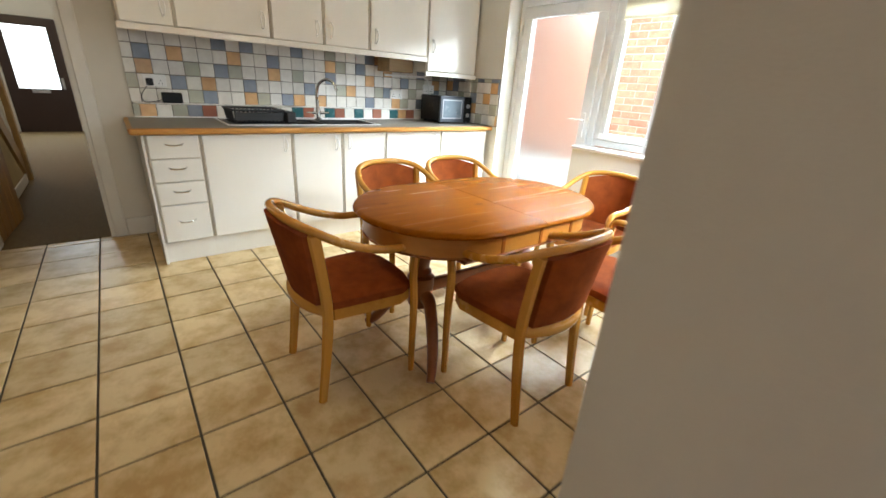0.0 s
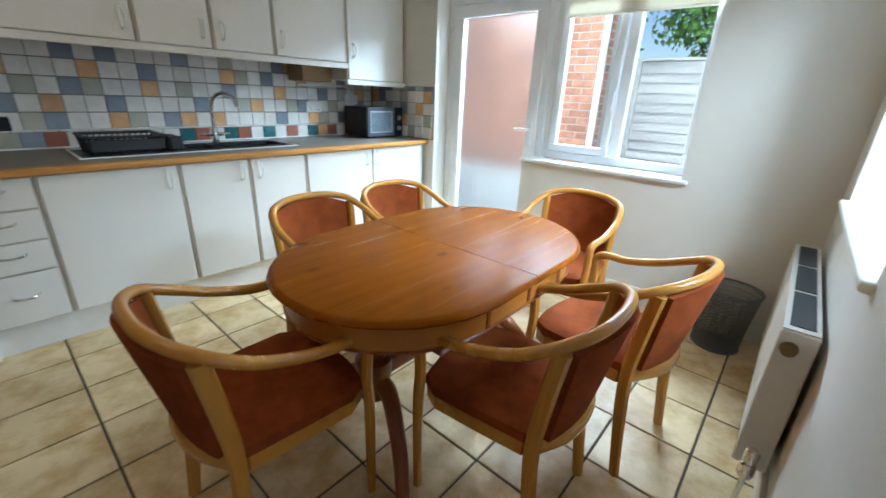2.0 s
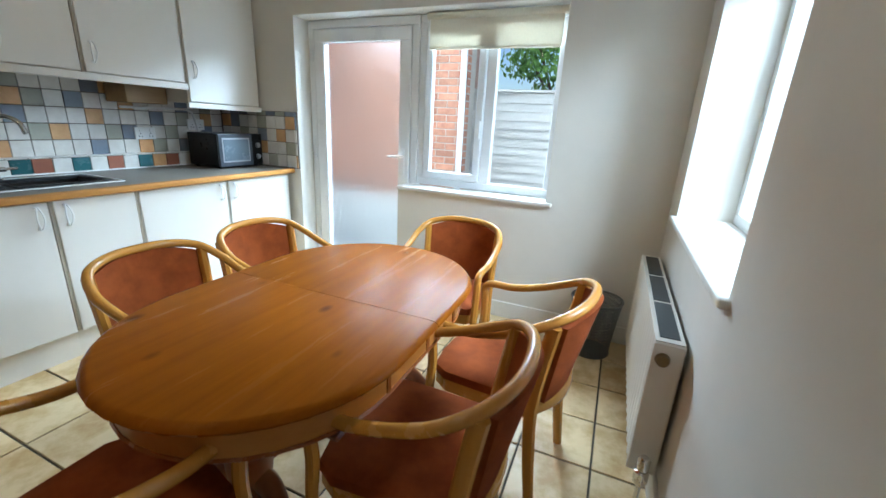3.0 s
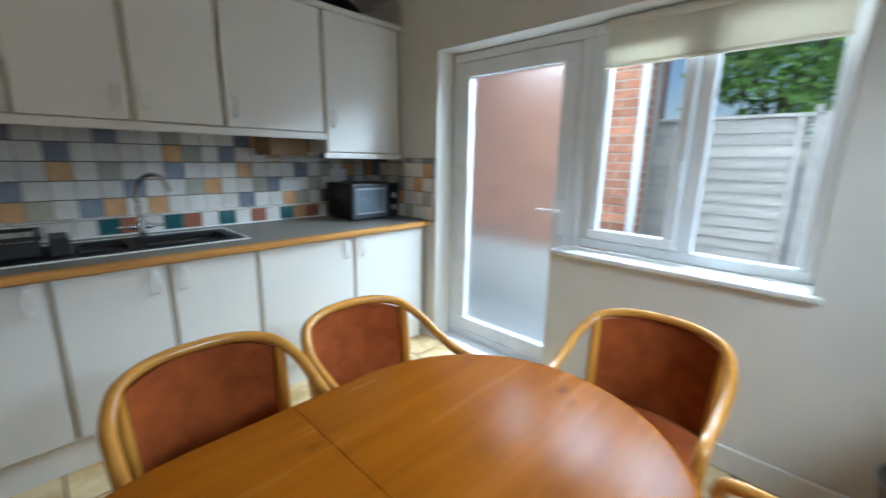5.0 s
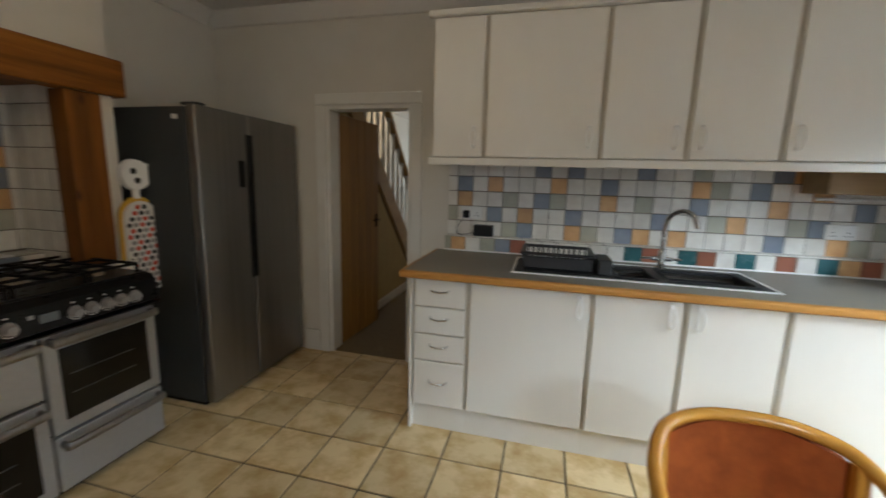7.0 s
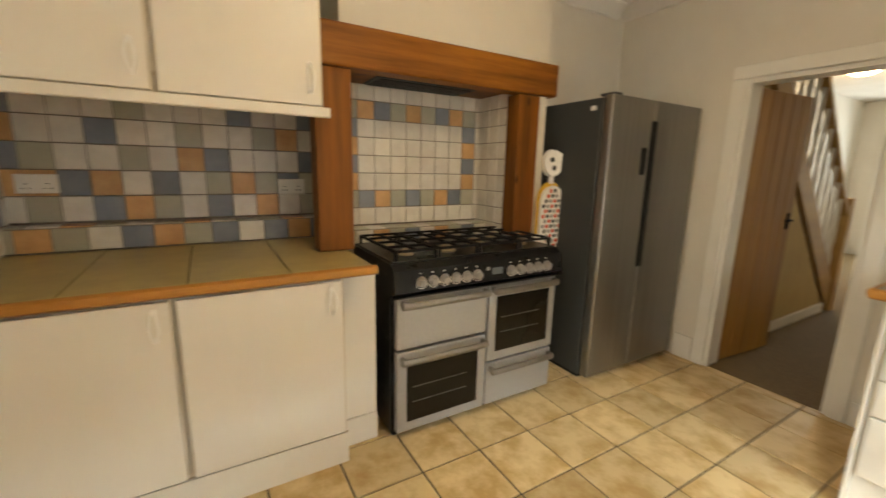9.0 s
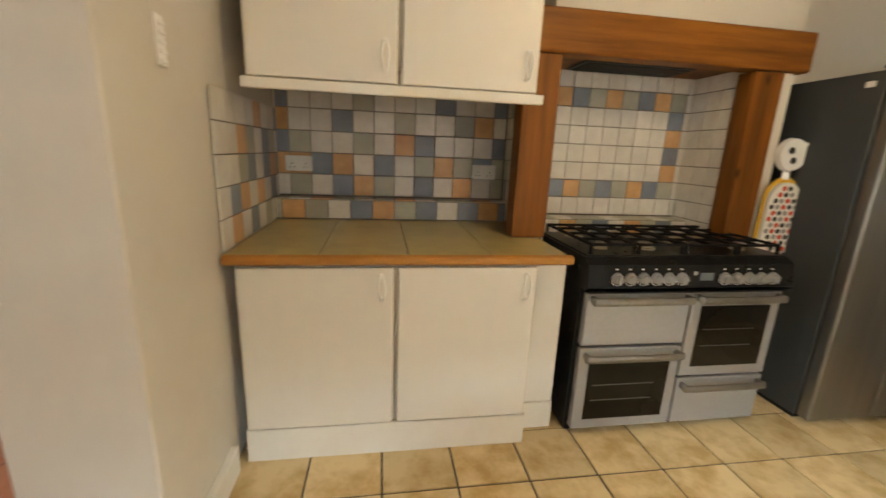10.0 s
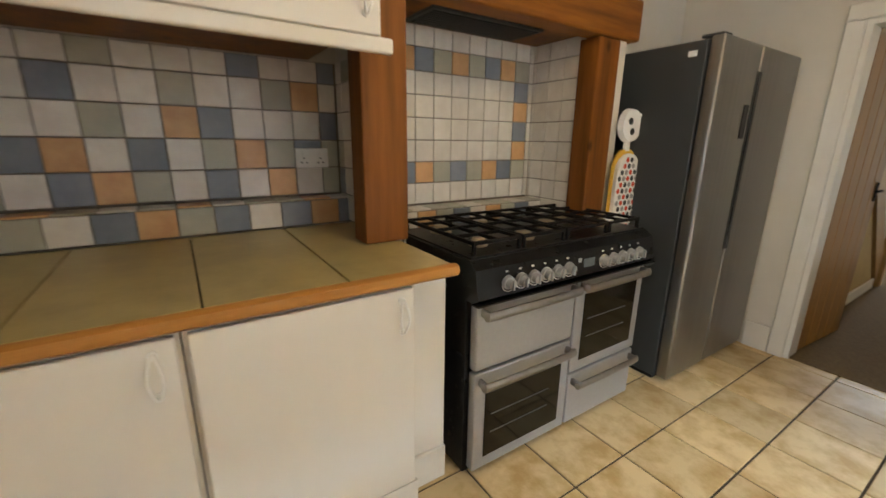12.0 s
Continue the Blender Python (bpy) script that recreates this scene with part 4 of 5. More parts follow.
part("window_frame", frame_ring(XF, XF + 0.065, Y0, Y1, S0, S1, 0.055), UPVC, W1)
part("mullion", box(XF, XF + 0.06, -1.68, -1.61, S0 + 0.055, S1 - 0.055, 0.005), UPVC, W1)
part("casement", frame_ring(XF - 0.015, XF + 0.04, -1.605, -1.158, S0 + 0.058, S1 - 0.058, 0.052), UPVC, W1, "opening casement")
for y0, y1 in ((-2.072, -1.683), (-1.55, -1.21)):
    p = part("pane", box(XF + 0.028, XF + 0.034, y0, y1, S0 + 0.058, S1 - 0.058), CLEAR, W1, "clear glass pane")
    p.visible_shadow = False
part("casement_handle", box(XF - 0.04, XF - 0.016, -1.60, -1.58, 1.24, 1.36, 0.005, 2), UPVC, W1)
setting("window_sill", box(XE - 0.03, XF, -2.17, -1.03, 0.846, 0.872, 0.008, 2), WHITE, "white painted window sill")
BL = thing("roller_blind", "cream roller blind rolled most of the way up", "blind")
part("fabric", box(3.035, 3.039, -2.09, -1.20, 1.828, 2.0), BLIND, BL)
part("roller", cyl(bmesh.new(), (3.045, -2.11, 2.02), (3.045, -1.18, 2.02), 0.024), BLIND, BL, smooth=True)
part("bottom_bar", box(3.028, 3.046, -2.09, -1.20, 1.812, 1.828, 0.004), BLIND, BL)
part("chain", tube(bmesh.new(), [(3.03, -1.185, 2.0), (3.03, -1.185, 1.5), (3.03, -1.19, 1.38), (3.035, -1.2, 1.5), (3.035, -1.2, 2.0)], 0.003, 6), PLASTIC, BL)

DB = tagged(new("door_1"), "white plastic back door with a frosted glass panel", kind="structure")
part("door_frame", frame_ring(XF - 0.005, XF + 0.065, -1.098, -0.102, 0.02, S1, 0.06), UPVC, DB)
part("door_leaf", frame_ring(XF - 0.012, XF + 0.05, -1.035, -0.165, 0.085, S1 - 0.065, 0.095), UPVC, DB)
p = part("pane", box(XF + 0.015, XF + 0.021, -0.945, -0.255, 0.175, S1 - 0.155), FROST, DB, "frosted glass")
p.visible_shadow = False
h = part("door_handle", box(XF - 0.022, XF - 0.013, -1.0, -0.965, 0.93, 1.13, 0.004, 2), UPVC, DB)
part("lever", tube(bmesh.new(), smooth_path([(XF - 0.02, -0.98, 1.07), (XF - 0.06, -0.98, 1.07), (XF - 0.065, -0.95, 1.07), (XF - 0.06, -0.87, 1.068)], 4), 0.009, 8), PLASTIC, h, "white lever", True)
for z in (0.3, 1.0, 1.75):
    part("hinge", box(XF - 0.02, XF - 0.006, -0.155, -0.13, z, z + 0.09, 0.004), UPVC, DB)
setting("door_threshold", box(XE, XF + 0.06, -1.03, -0.10, 0.001, 0.02), UPVC)

W2_ = tagged(new("window_2"), "white plastic window over the radiator", kind="structure")
b = bmesh.new()
for x0, x1, z0, z1 in ((1.45, 2.62, 0.93, 0.985), (1.45, 2.62, 2.0, 2.055), (1.45, 1.505, 0.985, 2.0), (2.565, 2.62, 0.985, 2.0), (2.0, 2.06, 0.985, 2.0)):
    bx(b, x0, x1, -3.15, -3.09, z0, z1, 0.004)
part("window_frame", b, UPVC, W2_)
for x0, x1 in ((1.507, 1.998), (2.062, 2.563)):
    p = part("pane", box(x0, x1, -3.123, -3.117, 0.987, 1.998), CLEAR, W2_)
    p.visible_shadow = False
setting("window_sill", box(1.42, 2.65, -3.09, YS + 0.03, 0.906, 0.932, 0.008, 2), WHITE, "white painted window sill")

# radiator
RD = thing("radiator", "white double panel radiator on the wall under the window", "radiator", at=pose(0, 0, 0))
for y in (-2.755, -2.815):
    b = bmesh.new()
    n = 33
    lo = []
    for side in (0, 1):
        row = []
        for k in range(n * 2 + 1):
            x = 1.66 + 1.06 * k / (n * 2)
            d = 0.006 if k % 4 in (1, 2) else 0.0
            row.append((x, y + (0.012 + d if side == 0 else -0.006)))
        lo.append(row)
    loop = lo[0] + lo[1][::-1]
    loop_solid(b, [[(x, yy, z) for x, yy in loop] for z in (0.14, 0.67)])
    part("panel", b, RADW, RD)
part("top_grille", box(1.655, 2.725, -2.825, -2.735, 0.671, 0.676), RADW, RD)
# open slots drawn as dark strips on the plate, their inner shade as colour
for k in range(3):
    part("slot_shade_strip", box(1.685 + k * 0.345, 2.005 + k * 0.345, -2.812, -2.75, 0.6762, 0.679), GREYSIDE, RD, "dark strip for the shade inside an open slot")
part("side_cover", box(1.645, 1.656, -2.827, -2.732, 0.15, 0.672, 0.004), RADW, RD)
part("side_cover", box(2.724, 2.735, -2.827, -2.732, 0.15, 0.672, 0.004), RADW, RD)
b = cyl(bmesh.new(), (1.645, -2.765, 0.615), (1.628, -2.765, 0.615), 0.024, 0.02)
part("bleed_plug", b, mat("dull_brass", (0.20, 0.14, 0.07), 0.4, 0.7), RD, "dull brass plug", True)
b = cyl(bmesh.new(), (1.645, -2.775, 0.175), (1.585, -2.775, 0.175), 0.013)
cyl(b, (1.59, -2.775, 0.0), (1.59, -2.775, 0.17), 0.009)
lathe(b, [(0.02, 0.15), (0.024, 0.16), (0.024, 0.20), (0.016, 0.205), (0.019, 0.21), (0.021, 0.25), (0.014, 0.262)], 1.59, -2.775, 14)
part("valve", b, CHROME, RD, "chrome lockshield valve", True)

# waste bin of wire mesh
BN = thing("waste_bin", "grey wire mesh waste paper bin on the floor", "bin", at=pose(2.74, -2.54, 0))
b = bmesh.new()
N = 100
for s in (1, -1):
    for k in range(N):
        a = 2 * math.pi * k / N
        c = a + s * 0.5
        cyl(b, (0.115 * math.cos(a), 0.115 * math.sin(a), 0.008), (0.148 * math.cos(c), 0.148 * math.sin(c), 0.355), 0.0014, n=3)
part("mesh_wall", b, MESHG, BN, "fine wire mesh")
for r, z, w in ((0.149, 0.357, 0.006), (0.116, 0.008, 0.006)):
    part("rim", tube(bmesh.new(), [(r * math.cos(2 * math.pi * k / 36), r * math.sin(2 * math.pi * k / 36), z) for k in range(37)], w, 6), MESHG, BN, "", True)
part("base", lathe(bmesh.new(), [(0.115, 0.001), (0.115, 0.008)]), MESHG, BN)

# light switch on the wall end
SW = thing("light_switch", "white ribbed switch plate on the wall", "switch", at=pose(-0.95, YSW + 0.001, 1.56))
part("plate", box(-0.022, 0.022, 0, 0.008, -0.065, 0.065, 0.003), PLASTIC, SW)
for k in range(5):
    part("slot", box(-0.016, 0.016, 0.0085, 0.013, -0.056 + k * 0.024, -0.046 + k * 0.024, 0.001), PLASTIC, SW)

# ---- hall ----
HD = tagged(new("door_2"), "varnished wooden plank door standing open into the hall", kind="structure")
HD.matrix_basis = pose(-0.915, YN + 0.145, 0, 0, 0, 86)
for k in range(5):
    part("plank", box(0.002 + k * 0.128, 0.127 + k * 0.128, 0.0, 0.03, 0.012, 1.85, 0.004), DOORWOOD, HD)
for z in (0.2, 0.92, 1.6):
    part("ledge", box(0.03, 0.61, 0.0305, 0.05, z, z + 0.11, 0.004), DOORWOOD, HD)
h = part("door_handle", box(0.57, 0.60, -0.008, -0.0005, 0.93, 1.05, 0.002), IRON, HD)
part("lever", cyl(bmesh.new(), (0.585, -0.03, 1.0), (0.49, -0.035, 1.0), 0.008), IRON, h)

ST = thing("staircase", "varnished wooden staircase with cream spindles along the hall", "staircase")
NS, RUN, RISE, YB = 12, 0.185, 0.195, 3.12
for k in range(NS):
    y1 = YB - k * RUN
    part("step", box(-2.19, -1.03, y1 - RUN - 0.02, y1, k * RISE, (k + 1) * RISE, 0.004), CARPET, ST, "carpeted step")


def sloped(y0, z0, y1, z1, h, x0, x1, m, name, label=""):
    b = bmesh.new()
    loop_solid(b, [[(x, y0, z0), (x, y1, z1), (x, y1, z1 + h), (x, y0, z0 + h)] for x in (x0, x1)])
    part(name, b, m, ST, label)


YE = YB - NS * RUN
sloped(YB + 0.05, 0.0, YE, NS * RISE - 0.05, 0.27, -1.025, -0.99, STAIRW, "string_board", "varnished string board")
sloped(YB - 0.0, 0.95, YE + 0.35, NS * RISE + 0.57, 0.06, -1.035, -0.975, STAIRW, "handrail", "varnished handrail")
b = bmesh.new()
loop_solid(b, [[(x, YB - 0.05, 0.0), (x, YE, NS * RISE - 0.12), (x, YE, 0.0)] for x in (-1.02, -1.0)])
part("spandrel_panel", b, mat("yellowed_panel_paint", (0.52, 0.39, 0.17), 0.6, second=(0.45, 0.32, 0.13), scale=3, bump=0.05), ST, "yellowed panelling under the stairs")
part("spandrel_skirting", box(-0.999, -0.985, YE, YB - 0.1, 0.005, 0.10, 0.004), WHITE, ST, "white skirting board")
for k in range(15):
    y = YB - 0.15 - k * 0.14
    z = (YB - y) / RUN * RISE
    part("spindle", lathe(bmesh.new(), [(0.016, z + 0.2), (0.02, z + 0.4), (0.013, z + 0.5), (0.022, z + 0.62), (0.014, z + 0.75), (0.017, z + 0.96)], -1.007, y, 8), WHITE, ST, "turned spindle", True)
part("newel_post", box(-1.05, -0.96, YB + 0.0, YB + 0.09, 0.0, 1.12, 0.01, 2), STAIRW, ST)

HL = thing("ceiling_light", "lit round opal ceiling light in the hall", "ceiling light", at=pose(-1.45, 4.45, 2.55))
part("rim", lathe(bmesh.new(), [(0.16, -0.03), (0.165, -0.02), (0.16, -0.001)]), PLASTIC, HL, "", True)
part("shade", lathe(bmesh.new(), [(0.04, -0.095), (0.09, -0.085), (0.13, -0.06), (0.15, -0.031)]), BULB, HL, "lit opal glass dome", True).visible_shadow = False

# assumed fitting out of view, added to go with the warm fill bulb
KL = thing("ceiling_light", "assumed round opal ceiling light, out of view in the kitchen", "ceiling light", at=pose(-0.1, -1.3, ZC))
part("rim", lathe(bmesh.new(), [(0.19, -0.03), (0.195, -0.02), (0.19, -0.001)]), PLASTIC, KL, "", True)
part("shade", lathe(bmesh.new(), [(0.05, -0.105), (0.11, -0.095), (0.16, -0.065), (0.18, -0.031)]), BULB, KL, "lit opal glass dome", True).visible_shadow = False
FD = tagged(new("door_3"), "dark brown front door with a tall frosted glass panel", kind="structure")
b = box(-1.5, -0.66, 7.44, 7.5, 0.0, 0.75, 0.004)
bx(b, -1.5, -0.66, 7.44, 7.5, 1.76, 1.9, 0.004)
bx(b, -1.5, -1.36, 7.441, 7.499, 0.748, 1.762)
bx(b, -0.80, -0.66, 7.441, 7.499, 0.748, 1.762)
part("door_leaf", b, DARKDOOR, FD)
# the pane emits light itself, in place of daylight from outside
part("pane", box(-1.358, -0.802, 7.465, 7.475, 0.752, 1.758), glow("frosted_glass_daylight_glow", (0.85, 0.95, 1.0), 3.0), FD, "frosted glass with its own glow standing in for daylight")
part("letter_box", box(-1.2, -0.96, 7.425, 7.439, 0.68, 0.74, 0.004), SILVER, FD)
part("door_handle", box(-0.77, -0.735, 7.41, 7.439, 0.75, 0.95, 0.004), SILVER, FD)
skirting(-0.66, -0.12, 7.482, 7.5)

# ---- back room ----
TV = thing("tv_cabinet", "mahogany television cabinet with an open shelf and a drawer", "cabinet", at=pose(-1.571, -4.18, 0, 0, 0, 55))
part("top", box(-0.04, 0.86, -0.04, 0.5, 0.50, 0.53, 0.008, 2), TVWOOD, TV)
part("side", box(0.0, 0.02, 0.0, 0.46, 0.03, 0.499), TVWOOD, TV)
part("side", box(0.80, 0.82, 0.0, 0.46, 0.03, 0.499), TVWOOD, TV)
part("back", box(0.021, 0.799, 0.44, 0.455, 0.03, 0.499), TVWOOD, TV)
part("shelf", box(0.021, 0.799, 0.0, 0.438, 0.27, 0.29, 0.003), TVWOOD, TV)
d = part("drawer_front", box(0.021, 0.799, -0.008, 0.012, 0.07, 0.268, 0.004, 2), TVWOOD, TV)
for x in (0.15, 0.67):
    part("drawer_pull", tube(bmesh.new(), smooth_path([(x - 0.035, -0.009, 0.185), (x - 0.03, -0.028, 0.165), (x, -0.03, 0.15), (x + 0.03, -0.028, 0.165), (x + 0.035, -0.009, 0.185)], 4), 0.005, 6), CHROME, d, "metal drop pull", True)
part("plinth", box(-0.02, 0.84, -0.02, 0.46, 0.0, 0.069, 0.006, 2), TVWOOD, TV)
PB = thing("pedal_bin", "small white plastic bin with a lid", "bin", at=pose(-1.87, -4.375, 0))
part("body", lathe(bmesh.new(), [(0.10, 0.0), (0.105, 0.01), (0.125, 0.29), (0.12, 0.295)]), PLASTIC, PB, "", True)
part("lid", lathe(bmesh.new(), [(0.135, 0.296), (0.14, 0.305), (0.13, 0.325), (0.06, 0.34)]), PLASTIC, PB, "rounded lid", True)
# frame added in the assumed opening, behind its daylight lamp
W3 = tagged(new("window_3"), "assumed white framed window, out of view in the back room", kind="structure")
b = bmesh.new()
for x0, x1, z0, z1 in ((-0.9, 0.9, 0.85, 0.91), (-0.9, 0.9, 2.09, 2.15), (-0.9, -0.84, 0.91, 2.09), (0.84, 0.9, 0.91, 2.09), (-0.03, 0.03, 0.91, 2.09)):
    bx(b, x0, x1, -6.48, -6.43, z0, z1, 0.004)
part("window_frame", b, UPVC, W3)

# ---- outside ----
setting("ground", box(-400, 400, -400, 400, -0.6, -0.15), PAVE, "grey paving and ground")
FN = thing("garden_fence", "weathered grey waney-lap fence panels", "fence", at=pose(5.6, 0, -0.15))
rf = random.Random(7)
for p0 in (-3.8, -1.9, 0.0):
    for k in range(17):
        z = 0.05 + k * 0.1085
        o = rf.uniform(-0.006, 0.006)
        b = bmesh.new()
        loop_solid(b, [[(-0.004, y, z + o), (0.02, y, z + o), (0.045, y, z + 0.13 + o), (0.026, y, z + 0.13 + o)] for y in (p0 + 0.03, p0 + 1.87)])
        part("slat", b, FENCEW, FN)
    for y in (p0 + 0.05, p0 + 0.95, p0 + 1.80):
        part("batten", box(-0.03, -0.0045, y, y + 0.045, 0.05, 1.91), FENCEW, FN)
    part("capping", box(-0.03, 0.06, p0, p0 + 1.88, 1.911, 1.94), FENCEW, FN)
    part("post", box(-0.03, 0.06, p0 - 0.05, p0 - 0.002, 0.0, 2.0), FENCEW, FN)

BS = thing("shrub", "leafy green shrub rising over the fence", "shrub", at=pose(6.7, -1.55, -0.15))
part("trunk", tube(bmesh.new(), smooth_path([(0, 0, 0), (0.03, 0.02, 0.7), (0, -0.03, 1.6), (0.05, 0.02, 2.3)], 4), 0.05, 8), BARK, BS)
b = bmesh.new()
rl = random.Random(11)
for c in range(70):
    v = Vector((rl.gauss(0, 1), rl.gauss(0, 1), rl.gauss(0, 1))).normalized()
    c0 = Vector((0, 0, 2.55)) + Vector((v.x * 0.7, v.y * 0.85, v.z * 0.75)) * rl.uniform(0.45, 1.08)
    for k in range(60):
        p = c0 + Vector((rl.gauss(0, 0.12), rl.gauss(0, 0.12), rl.gauss(0, 0.1)))
        R = Euler((rl.uniform(0, 6), rl.uniform(0, 6), rl.uniform(0, 6))).to_matrix()
        s = rl.uniform(0.03, 0.055)
        vs = [b.verts.new(p + R @ Vector(q) * s) for q in ((-1, 0, 0), (0, -0.5, 0.12), (1.1, 0, 0), (0, 0.5, 0.12))]
        b.faces.new(vs)
me = bpy.data.meshes.new("crown")
b.to_mesh(me)
b.free()
me.materials.append(LEAF)
cr = new("crown", me)
cr.parent = BS
for k in range(5):
    a = k * 1.26
    part("limb", tube(bmesh.new(), smooth_path([(0.02, 0, 1.3 + 0.15 * k), (0.2 * math.cos(a), 0.2 * math.sin(a), 1.9 + 0.1 * k), (0.45 * math.cos(a), 0.5 * math.sin(a), 2.4 + 0.1 * k)], 4), 0.02, 6), BARK, BS)

# brick outhouse across the yard and its drainpipe
NBH = thing("brick_building", "red brick house wall across the side passage", "building", at=pose(0, 0, -0.15))
BXF, BYE = 4.55, -0.93
WALLB = part("wall", box(BXF + 0.006, BXF + 0.25, BYE + 0.004, 4.0, 0, 5.0), MORTAR, NBH, "mortar bed")
part("gutter", cyl(bmesh.new(), (BXF - 0.06, BYE, 4.9), (BXF - 0.06, 4.0, 4.9), 0.06), UPVC, NBH)
part("far_wall", box(8.2, 8.4, 0.1, 3.5, 0, 3.6), RENDER, NBH, "pale brick gable")
part("painted_plinth", box(BXF - 0.012, BXF - 0.001, BYE, 4.0, 0, 0.62), WHITE, NBH, "white painted plinth")
DP = thing("drainpipe", "white plastic drainpipe on the brick wall", "drainpipe", at=pose(BXF - 0.05, BYE + 0.03, -0.15))
part("pipe", cyl(bmesh.new(), (0, 0, 0), (0, 0, 4.85), 0.034), UPVC, DP, smooth=True)
part("shoe", tube(bmesh.new(), [(0, 0, 0.16), (0, 0, 0.1), (-0.09, 0, 0.04)], 0.036, 10), UPVC, DP)

# ---- tiles and bricks ----
def shared(name, x, y, z, bev, m):
    return mesh_of(name, box(-x / 2, x / 2, -y / 2, y / 2, -z / 2, z / 2, bev), m)


def piece(name, me, parent, loc, scale=(1, 1, 1), rz=0.0):
    o = new(name, me)
    o.parent = parent
    o.location, o.scale, o.rotation_euler = loc, scale, (0, 0, rz)


PT = 0.3028
ft = shared("tile", PT - 0.009, PT - 0.009, 0.012, 0.002, FLOORT)
rt = random.Random(3)
nx0, nx1, ny0, ny1 = -1.9, XE + 0.16, -3.2, YN + 0.02
ox, oy = -0.075, -0.807


def clipped(lo, hi, a, b):
    lo, hi = max(lo, a), min(hi, b)
    return (lo + hi) / 2, hi - lo


for i in range(-8, 12):
    for j in range(-9, 7):
        cx, wx = clipped(ox + i * PT + 0.0045, ox + (i + 1) * PT - 0.0045, nx0, nx1)
        cy, wy = clipped(oy + j * PT + 0.0045, oy + (j + 1) * PT - 0.0045, ny0, ny1)
        if wx < 0.02 or wy < 0.02:
            continue
        if cx > XE and not -1.03 < cy < -0.1:
            continue
        piece("tile", ft, FLOOR, (cx, cy, -0.006 + rt.uniform(-0.0006, 0.0006)), (wx / (PT - 0.009), wy / (PT - 0.009), 1))

qt = shared("tile", 0.295, 0.295, 0.012, 0.003, QUARRY)
for i in range(12):
    for j in range(10):
        cx, wx = clipped(-2.2 + i * 0.3 + 0.003, -2.2 + (i + 1) * 0.3 - 0.003, -2.2, 1.2)
        cy, wy = clipped(-6.4 + j * 0.32, -6.4 + (j + 1) * 0.32 - 0.006, -6.4, -3.2)
        piece("tile", qt, FLOOR2, (cx, cy, -0.006), (wx / 0.295, wy / 0.295, 1))

# wall tiles; a field runs along u from a start, in rows from z0
TP = 0.1018
KINDS = dict(w=TW, b=TB, o=TO, g=TG, t=TT, r=TR)
TM = {k: shared("tile", 0.1, 0.008, 0.1, 0.0018, m) for k, m in KINDS.items()}


def field(parent, start, along, length, z0, z1, rows, rest, seed, pu=TP, pz=TP, first=None):
    """Tiles on a wall face; along: unit vector; rows: colour letters from the bottom row up; rest: letters drawn for what rows leave open; first: width of the cut tile at the start."""
    r = random.Random(seed)
    u = Vector(along)
    rz = math.atan2(u.y, u.x)
    shift = 0.0 if first is None else first - pu
    n, m = math.ceil((length - shift) / pu), math.ceil((z1 - z0) / pz)
    for j in range(m):
        cz, hz = clipped(z0 + j * pz + 0.0025, z0 + (j + 1) * pz - 0.0025, z0, z1 - 0.002)
        for i in range(n):
            cu, wu = clipped(shift + i * pu + 0.0022, shift + (i + 1) * pu - 0.0022, 0, length - 0.002)
            if wu < 0.008 or hz < 0.008:
                continue
            pat = rows[j] if j < len(rows) else ""
            k = pat[i % len(pat)] if pat else "."
            k = r.choice(rest) if k == "." else k
            p = Vector(start) + u * cu
            piece("tile", TM[k], parent, (p.x, p.y, cz), (wu / 0.1, 1, hz / 0.1), rz)


def bed(name, x0, x1, y0, y1, z0, z1):
    return setting(name, box(x0, x1, y0, y1, z0, z1), TGROUT)


# sink wall: a low boxed ledge with its own row, then the field above
b1 = bed("wall_tiling_ledge", 0.0, XE - 0.001, 0.690, YN - 0.001, 0.9105, 1.004)
b2 = bed("wall_tiling_sink", 0.0, XE - 0.001, YN - 0.010, YN - 0.0005, 1.005, 1.50)
SINKROWS = ["wwwwgbwwogwbowowwwwbwwogwbwgw",
            "gwwbwowwbwwwwbwwgowwgbwwgwwbw",
            "wowwgwbgwwowgwwbwwwowwwbwgwow",
            "wbwowwwowwbwwwwogwbwwowwwbwgw",
            "wwwwwwbwbwwwbwwgwwwbowwwgwwbw"]
field(b1, (0, 0.686, 0), (1, 0, 0), XE - 0.01, 0.9135, 1.0035, ["gowgbrwwwwwwtrwtrwtwrwtorwtwr"], "wg", 1, 0.1, 0.1, 0.04)
field(b2, (0, YN - 0.014, 0), (1, 0, 0), XE - 0.01, 1.009, 1.498, SINKROWS, "wwwbgo", 2, TP, 0.1, 0.0645)
capm = shared("tile", TP - 0.005, 0.07, 0.008, 0.0018, TW)
for i in range(28):
    piece("ledge_tile", capm, b1, (0.054 + i * TP, 0.722, 1.0075))
b3 = bed("wall_tiling_corner", XE - 0.010, XE - 0.0005, -0.098, YN - 0.02, 0.9105, 1.36)
field(b3, (XE - 0.014, YN - 0.03, 0), (0, -1, 0), YN + 0.06, 0.915, 1.358, ["wowbwgw", "gwbwoww", "wwgwbwo", "obwwgww"], "wgb", 3)

